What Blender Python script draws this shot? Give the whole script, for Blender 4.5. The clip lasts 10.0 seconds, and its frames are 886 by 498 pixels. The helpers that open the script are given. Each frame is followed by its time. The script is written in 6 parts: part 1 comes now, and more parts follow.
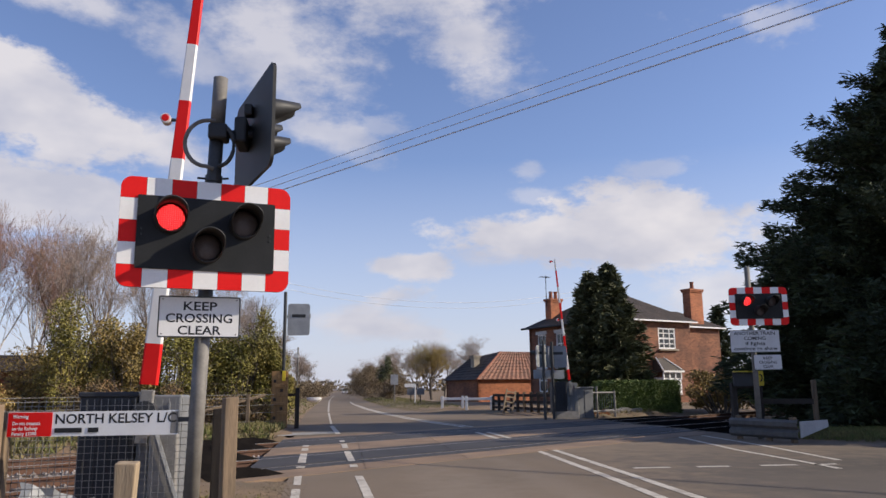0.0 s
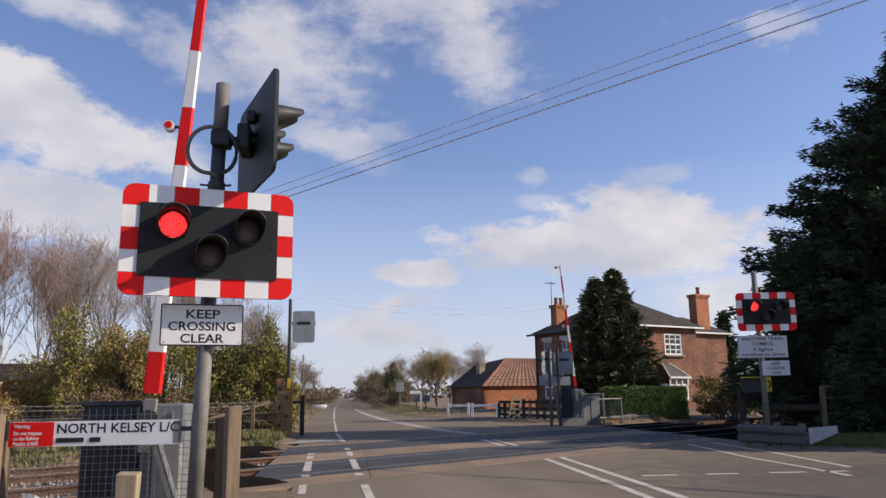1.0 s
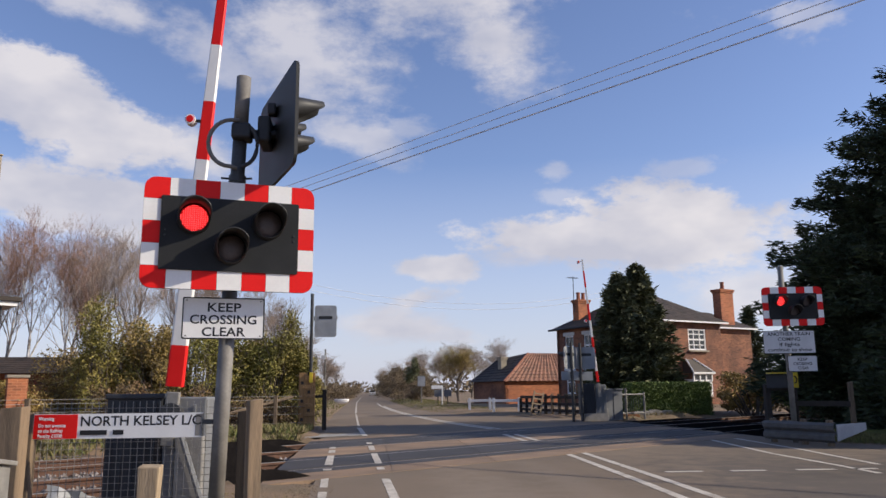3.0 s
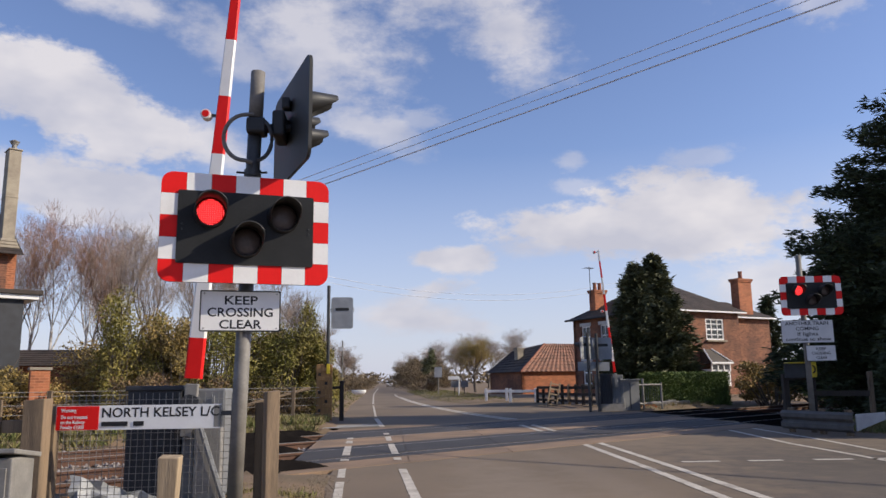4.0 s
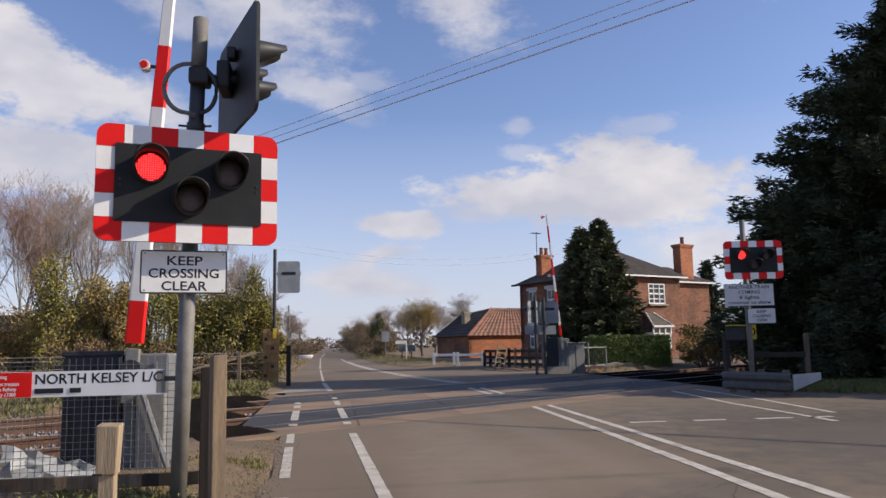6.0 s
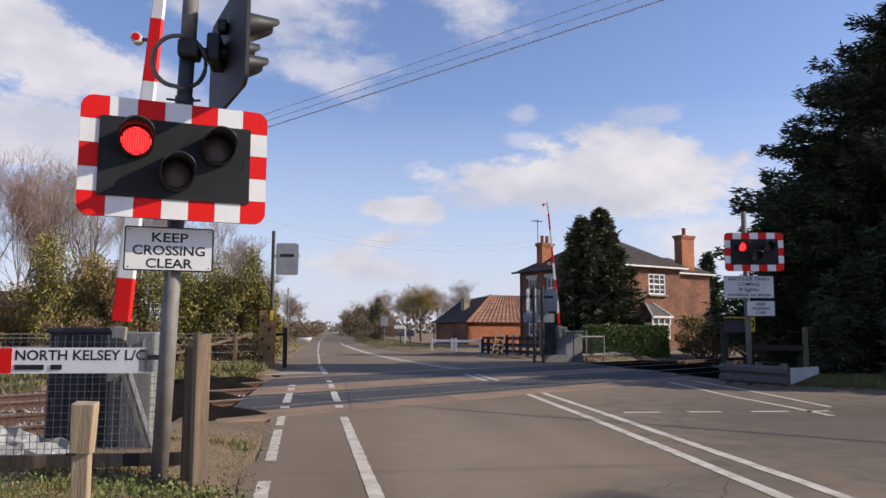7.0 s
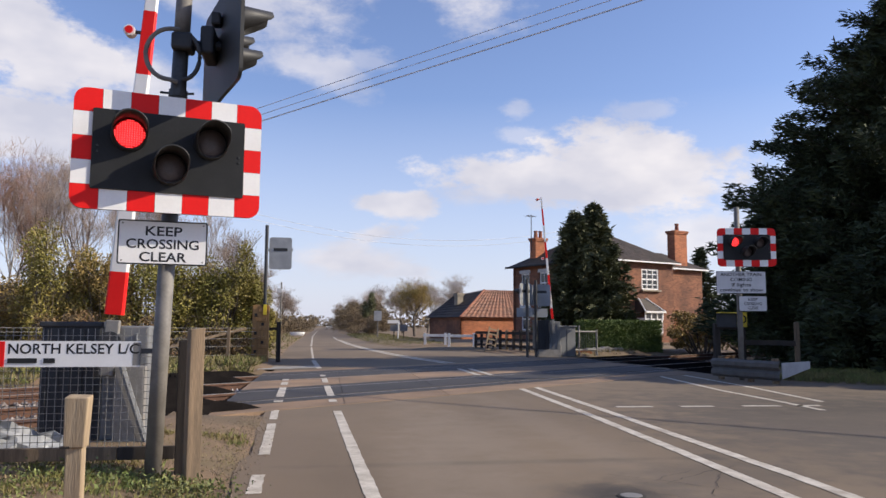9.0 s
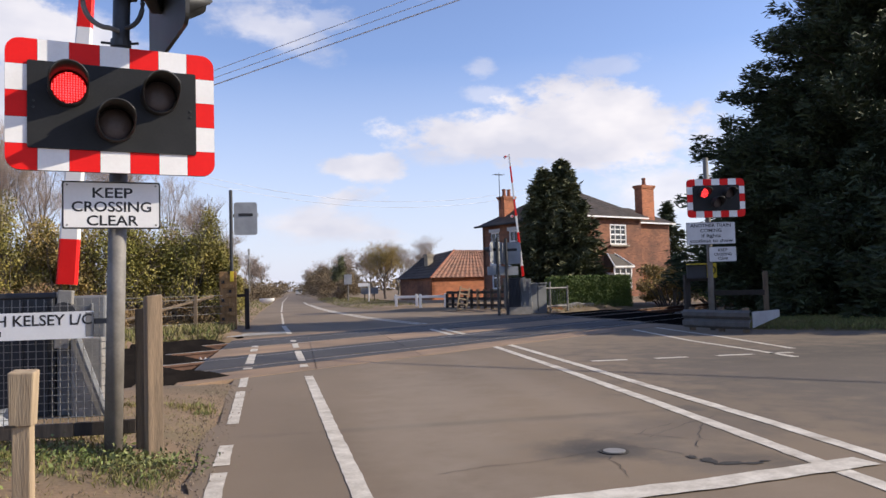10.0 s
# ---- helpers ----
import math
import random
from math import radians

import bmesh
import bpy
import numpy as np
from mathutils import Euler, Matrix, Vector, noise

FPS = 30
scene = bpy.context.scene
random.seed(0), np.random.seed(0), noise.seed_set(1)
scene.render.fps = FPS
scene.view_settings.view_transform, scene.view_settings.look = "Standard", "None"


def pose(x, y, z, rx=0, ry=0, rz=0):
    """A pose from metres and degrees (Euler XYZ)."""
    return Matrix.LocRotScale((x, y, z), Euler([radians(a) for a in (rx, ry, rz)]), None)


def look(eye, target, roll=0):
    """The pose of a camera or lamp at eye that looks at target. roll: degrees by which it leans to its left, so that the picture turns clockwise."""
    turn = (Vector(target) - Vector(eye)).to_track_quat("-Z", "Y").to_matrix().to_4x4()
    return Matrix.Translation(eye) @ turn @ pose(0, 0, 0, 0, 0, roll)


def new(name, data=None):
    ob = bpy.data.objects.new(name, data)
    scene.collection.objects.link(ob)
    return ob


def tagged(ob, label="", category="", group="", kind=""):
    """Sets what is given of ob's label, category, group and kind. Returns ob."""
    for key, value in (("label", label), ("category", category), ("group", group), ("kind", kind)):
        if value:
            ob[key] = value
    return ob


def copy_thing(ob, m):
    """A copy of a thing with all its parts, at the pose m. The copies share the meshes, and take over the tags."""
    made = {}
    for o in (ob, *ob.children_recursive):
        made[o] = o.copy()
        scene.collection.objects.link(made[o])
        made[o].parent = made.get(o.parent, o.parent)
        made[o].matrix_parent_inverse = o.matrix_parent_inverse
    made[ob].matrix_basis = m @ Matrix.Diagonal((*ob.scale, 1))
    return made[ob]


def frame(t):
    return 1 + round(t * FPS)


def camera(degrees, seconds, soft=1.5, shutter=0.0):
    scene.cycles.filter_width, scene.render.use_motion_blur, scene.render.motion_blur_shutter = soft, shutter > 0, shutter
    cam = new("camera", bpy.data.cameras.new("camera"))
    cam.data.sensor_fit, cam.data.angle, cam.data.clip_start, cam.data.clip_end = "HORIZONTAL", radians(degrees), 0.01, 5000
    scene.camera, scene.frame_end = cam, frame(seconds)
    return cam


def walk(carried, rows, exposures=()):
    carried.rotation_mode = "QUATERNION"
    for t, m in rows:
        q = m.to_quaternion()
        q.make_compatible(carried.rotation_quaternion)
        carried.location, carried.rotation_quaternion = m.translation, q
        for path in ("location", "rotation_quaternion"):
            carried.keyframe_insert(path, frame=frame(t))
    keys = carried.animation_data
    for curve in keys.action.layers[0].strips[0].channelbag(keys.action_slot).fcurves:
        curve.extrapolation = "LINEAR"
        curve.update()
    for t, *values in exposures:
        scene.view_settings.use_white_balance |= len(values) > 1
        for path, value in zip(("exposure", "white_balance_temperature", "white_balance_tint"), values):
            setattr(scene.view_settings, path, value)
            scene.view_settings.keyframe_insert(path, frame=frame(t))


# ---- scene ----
cam = camera(60.6, 10.0)
EXPOSURE = [(0.0, 0.0), (6.0, 0.0), (7.5, 0.16), (9.0, 0.2), (10.0, 0.33)]
PATH = [
    (0, (0.107, 0.286, 1.129), (0.366, 2.236, 1.492), -0.63),
    (0.5, (0.096, 0.287, 1.131), (0.354, 2.232, 1.520), -0.03),
    (1, (0.116, 0.347, 1.138), (0.362, 2.295, 1.518), -0.83),
    (1.5, (0.146, 0.316, 1.128), (0.374, 2.268, 1.498), -0.92),
    (2, (0.176, 0.334, 1.128), (0.353, 2.292, 1.494), 0.09),
    (3.5, (0.103, 0.420, 1.136), (0.292, 2.377, 1.504), -1.01),
    (4, (0.136, 0.372, 1.135), (0.284, 2.336, 1.480), -0.79),
    (4.5, (0.135, 0.356, 1.134), (0.299, 2.320, 1.476), -1.20),
    (5, (0.108, 0.504, 1.140), (0.306, 2.467, 1.468), -1.21),
    (5.5, (0.088, 0.489, 1.132), (0.329, 2.451, 1.434), -0.42),
    (6, (0.092, 0.562, 1.124), (0.379, 2.525, 1.376), -1.12),
    (7.5, (0.214, 0.690, 1.115), (0.494, 2.659, 1.328), 0.58),
    (8, (0.195, 0.609, 1.115), (0.491, 2.577, 1.314), -0.02),
    (8.5, (0.175, 0.686, 1.117), (0.469, 2.657, 1.292), 0.18),
    (9, (0.179, 0.672, 1.112), (0.479, 2.639, 1.314), 0.28),
    (9.5, (0.156, 0.819, 1.119), (0.492, 2.783, 1.292), 0.07),
    (10, (0.211, 0.935, 1.086), (0.592, 2.896, 1.186), -1.63),
]
walk(cam, [(t, look(eye, target, roll)) for t, eye, target, roll in PATH], EXPOSURE)

# ---- light ----
SUN_WAY = Vector((-2.3, 0.42, -1.30)).normalized()
world = bpy.data.worlds.new("world")
scene.world = world
world.use_nodes = True


def sky_nodes():
    nt = world.node_tree
    nd, ln = nt.nodes, nt.links
    nd.clear()

    def add(kind, **kw):
        n = nd.new(kind)
        for k, v in kw.items():
            if k == "op":
                n.operation = v
        return n

    def link(v, socket):
        if isinstance(v, (int, float)):
            socket.default_value = v
        else:
            ln.new(v, socket)

    def m(op, a, b=0.0, c=0.0):
        n = add("ShaderNodeMath", op=op)
        link(a, n.inputs[0])
        link(b, n.inputs[1])
        link(c, n.inputs[2])
        return n.outputs[0]

    sky = add("ShaderNodeTexSky")
    sky.sky_type = "NISHITA"
    sky.sun_disc = False
    sky.sun_elevation = math.asin(-SUN_WAY.z)
    sky.sun_rotation = math.atan2(-SUN_WAY.x, -SUN_WAY.y)
    sky.altitude, sky.air_density, sky.dust_density, sky.ozone_density = 20, 1.0, 0.5, 1.6
    co = add("ShaderNodeTexCoord")
    sep = add("ShaderNodeSeparateXYZ")
    ln.new(co.outputs["Generated"], sep.inputs[0])
    x, y, z = sep.outputs
    az = m("MULTIPLY", m("ARCTAN2", x, y), 57.2958)
    el = m("MULTIPLY", m("ARCSINE", z), 57.2958)
    # ragged edges from two sizes of turbulence, stretched along the horizon
    stretch = add("ShaderNodeCombineXYZ")
    link(m("MULTIPLY", az, 0.55), stretch.inputs[0])
    link(el, stretch.inputs[1])

    def noise_of(scale, detail, rough, seed):
        n = add("ShaderNodeTexNoise")
        n.noise_dimensions = "3D"
        n.inputs["Scale"].default_value = scale
        n.inputs["Detail"].default_value = detail
        n.inputs["Roughness"].default_value = rough
        c = add("ShaderNodeVectorMath", op="ADD")
        ln.new(stretch.outputs[0], c.inputs[0])
        c.inputs[1].default_value = (seed, seed * 2.0, seed)
        ln.new(c.outputs[0], n.inputs["Vector"])
        return n.outputs["Fac"]

    fluff = noise_of(0.34, 8.0, 0.60, 3.1)
    wisp = noise_of(0.13, 6.0, 0.62, 11.0)
    crisp = noise_of(1.1, 6.0, 0.62, 5.0)
    rag = m("ADD", m("MULTIPLY", m("SUBTRACT", crisp, 0.5), 0.9), m("ADD", m("MULTIPLY", m("SUBTRACT", fluff, 0.5), 1.9), m("MULTIPLY", m("SUBTRACT", wisp, 0.5), 1.2)))
    cover = None
    for caz, cel, ra, re, tilt, dens in CLOUDS:
        c, s = math.cos(radians(tilt)), math.sin(radians(tilt))
        da, de = m("SUBTRACT", az, caz), m("SUBTRACT", el, cel)
        u = m("DIVIDE", m("ADD", m("MULTIPLY", da, c), m("MULTIPLY", de, s)), ra)
        v = m("DIVIDE", m("SUBTRACT", m("MULTIPLY", de, c), m("MULTIPLY", da, s)), re)
        r = m("SQRT", m("ADD", m("MULTIPLY", u, u), m("MULTIPLY", v, v)))
        k = m("MULTIPLY", m("SUBTRACT", 1.22, r), 1.0)
        k = m("ADD", k, m("MULTIPLY", rag, 0.8 if dens > 0.9 else (1.0 if ra > 3 else 1.7)))
        n = add("ShaderNodeMapRange")
        n.interpolation_type = "SMOOTHSTEP"
        link(k, n.inputs[0])
        n.inputs[1].default_value, n.inputs[2].default_value = 0.0, 0.42 if dens > 0.9 else 1.0
        n.inputs[3].default_value, n.inputs[4].default_value = 0.0, dens
        cover = n.outputs[0] if cover is None else m("MAXIMUM", cover, n.outputs[0])
    # cumulus away from the named clouds
    rest = add("ShaderNodeMapRange")
    rest.interpolation_type = "SMOOTHSTEP"
    link(m("ADD", m("MULTIPLY", fluff, 0.45), m("MULTIPLY", wisp, 0.75)), rest.inputs[0])
    rest.inputs[1].default_value, rest.inputs[2].default_value = 0.70, 0.95
    rest.inputs[3].default_value, rest.inputs[4].default_value = 0.0, 0.85
    cover = m("MAXIMUM", cover, rest.outputs[0])
    haze = add("ShaderNodeMapRange")
    link(el, haze.inputs[0])
    haze.inputs[1].default_value, haze.inputs[2].default_value = -1.0, 17.0
    haze.inputs[3].default_value, haze.inputs[4].default_value = 0.85, 0.0
    shade = noise_of(0.22, 4.0, 0.5, 7.0)
    cloud_col = add("ShaderNodeMix")
    cloud_col.data_type = "RGBA"
    sm = add("ShaderNodeMapRange")
    link(shade, sm.inputs[0])
    sm.inputs[1].default_value, sm.inputs[2].default_value = 0.38, 0.62
    ln.new(sm.outputs[0], cloud_col.inputs[0])
    cloud_col.inputs[6].default_value = (*CLOUD_DIM, 1)
    cloud_col.inputs[7].default_value = (*CLOUD_LIT, 1)
    hz = add("ShaderNodeMix")
    hz.data_type = "RGBA"
    ln.new(haze.outputs[0], hz.inputs[0])
    gain = add("ShaderNodeMix")
    gain.data_type, gain.blend_type = "RGBA", "MULTIPLY"
    gain.inputs[0].default_value = 1.0
    ln.new(sky.outputs[0], gain.inputs[6])
    gain.inputs[7].default_value = (*SKY_TINT, 1)
    ln.new(gain.outputs[2], hz.inputs[6])
    hz.inputs[7].default_value = (*HAZE, 1)
    out_mix = add("ShaderNodeMix")
    out_mix.data_type = "RGBA"
    link(cover, out_mix.inputs[0])
    ln.new(hz.outputs[2], out_mix.inputs[6])
    ln.new(cloud_col.outputs[2], out_mix.inputs[7])
    bg = add("ShaderNodeBackground")
    bg.inputs[1].default_value = SKY_STRENGTH
    ln.new(out_mix.outputs[2], bg.inputs[0])
    out = add("ShaderNodeOutputWorld")
    ln.new(bg.outputs[0], out.inputs[0])


SKY_STRENGTH = 0.12
SKY_TINT = (1.14, 1.10, 1.32)
HAZE = (5.0, 5.3, 6.6)
CLOUD_LIT, CLOUD_DIM = (6.6, 6.3, 6.5), (4.7, 4.7, 5.4)
# azimuth from +y to the right, elevation, half width, half height, tilt (degrees), density
CLOUDS = [
    (20.0, 10.9, 11.5, 2.2, -3, 0.95), (22.0, 12.0, 6.5, 2.6, -8, 0.97), (13.0, 10.2, 5.0, 1.2, 4, 0.85),
    (5.0, 9.2, 3.2, 1.1, 0, 0.92),
    (-22.0, 18.9, 9.0, 2.9, -18, 0.92), (-13.5, 17.0, 6.0, 1.9, -20, 0.88), (-20.5, 13.0, 8.0, 2.3, -6, 0.92),
    (-21.0, 26.3, 6.0, 1.5, -12, 0.7), (-12.0, 24.0, 5.0, 2.0, -25, 0.6), (-5.0, 24.5, 7.5, 4.6, -25, 0.72), (-1.5, 19.0, 5.0, 1.9, -15, 0.68), (3.0, 19.6, 2.2, 1.0, 0, 0.4),
    (10.0, 25.6, 4.6, 3.2, -20, 0.8), (6.0, 29.0, 9.0, 3.0, 0, 0.8),
    (1.2, 4.9, 5.0, 1.4, 0, 0.88), (4.0, 6.9, 2.6, 0.8, 0, 0.88), (6.0, 4.0, 2.0, 0.7, 0, 0.7),
    (14.3, 16.2, 1.3, 0.8, 0, 0.42), (23.5, 15.7, 2.4, 0.7, 0, 0.42), (15.0, 14.2, 2.8, 0.8, 0, 0.4),
    (33.0, 24.6, 3.0, 1.4, 0, 0.5), (28.5, 6.4, 5.0, 1.8, 0, 0.75), (33.0, 10.0, 3.0, 1.5, 0, 0.5),
]
sky_nodes()
sun = new("sun", bpy.data.lights.new("sun", "SUN"))
sun.data.energy, sun.data.angle, sun.data.color = 5.0, radians(0.25), (1.0, 0.885, 0.72)
sun.matrix_world = look(-SUN_WAY * 50, (0, 0, 0))

# ---- materials ----


def mat(name, col, col2=None, rough=0.7, scale=6.0, fine=60.0, bump=0.15, metal=0.0, contrast=0.5, per_object=0.0,
        emit=None, emit_power=0.0, stretch=(1, 1, 1), spec=0.5, island=0.0, dirt=0.0, dirt_col=(0.08, 0.06, 0.045)):
    """Two scales of variation between two colours, fine relief, and a spread from piece to piece."""
    ma = bpy.data.materials.new(name)
    ma.use_nodes = True
    nd, ln = ma.node_tree.nodes, ma.node_tree.links
    b = nd["Principled BSDF"]
    col2 = col2 or tuple(c * 0.72 for c in col)
    tc = nd.new("ShaderNodeTexCoord")
    mp = nd.new("ShaderNodeMapping")
    mp.inputs["Scale"].default_value = stretch
    ln.new(tc.outputs["Object"], mp.inputs[0])
    n1, n2 = nd.new("ShaderNodeTexNoise"), nd.new("ShaderNodeTexNoise")
    for n, s, d in ((n1, scale, 5.0), (n2, fine, 3.0)):
        n.inputs["Scale"].default_value, n.inputs["Detail"].default_value = s, d
        ln.new(mp.outputs[0], n.inputs["Vector"])
    mx = nd.new("ShaderNodeMath")
    mx.operation = "MULTIPLY_ADD"
    ln.new(n2.outputs["Fac"], mx.inputs[0])
    mx.inputs[1].default_value = 0.45
    ln.new(n1.outputs["Fac"], mx.inputs[2])
    rg = nd.new("ShaderNodeMapRange")
    ln.new(mx.outputs[0], rg.inputs[0])
    rg.inputs[1].default_value, rg.inputs[2].default_value = 0.72 - 0.5 * (1.02 - contrast) * 0.6, 0.72 + 0.5 * (1.02 - contrast) * 0.6
    mix = nd.new("ShaderNodeMix")
    mix.data_type = "RGBA"
    ln.new(rg.outputs[0], mix.inputs[0])
    mix.inputs[6].default_value, mix.inputs[7].default_value = (*col, 1), (*col2, 1)
    colour = mix.outputs[2]
    if dirt:
        n3 = nd.new("ShaderNodeTexNoise")
        n3.inputs["Scale"].default_value, n3.inputs["Detail"].default_value = scale * 0.35, 6.0
        n3.inputs["Roughness"].default_value = 0.7
        ln.new(tc.outputs["Object"], n3.inputs["Vector"])
        r3 = nd.new("ShaderNodeMapRange")
        ln.new(n3.outputs["Fac"], r3.inputs[0])
        r3.inputs[1].default_value, r3.inputs[2].default_value = 0.5, 0.75
        r3.inputs[4].default_value = dirt
        m3 = nd.new("ShaderNodeMix")
        m3.data_type = "RGBA"
        ln.new(r3.outputs[0], m3.inputs[0])
        ln.new(colour, m3.inputs[6])
        m3.inputs[7].default_value = (*dirt_col, 1)
        colour = m3.outputs[2]
    if per_object or island:
        src = nd.new("ShaderNodeObjectInfo").outputs["Random"] if per_object else nd.new("ShaderNodeNewGeometry").outputs["Random Per Island"]
        amount = per_object or island
        hv = nd.new("ShaderNodeHueSaturation")
        r4 = nd.new("ShaderNodeMapRange")
        ln.new(src, r4.inputs[0])
        r4.inputs[3].default_value, r4.inputs[4].default_value = 1 - amount, 1 + amount
        ln.new(r4.outputs[0], hv.inputs["Value"])
        ln.new(colour, hv.inputs["Color"])
        colour = hv.outputs[0]
    ln.new(colour, b.inputs["Base Color"])
    b.inputs["Roughness"].default_value, b.inputs["Metallic"].default_value = rough, metal
    b.inputs["Specular IOR Level"].default_value = spec
    if emit:
        b.inputs["Emission Color"].default_value = (*emit, 1)
        b.inputs["Emission Strength"].default_value = emit_power
    if bump:
        bp = nd.new("ShaderNodeBump")
        bp.inputs["Strength"].default_value, bp.inputs["Distance"].default_value = bump, 0.02
        ln.new(mx.outputs[0], bp.inputs["Height"])
        ln.new(bp.outputs[0], b.inputs["Normal"])
    return ma


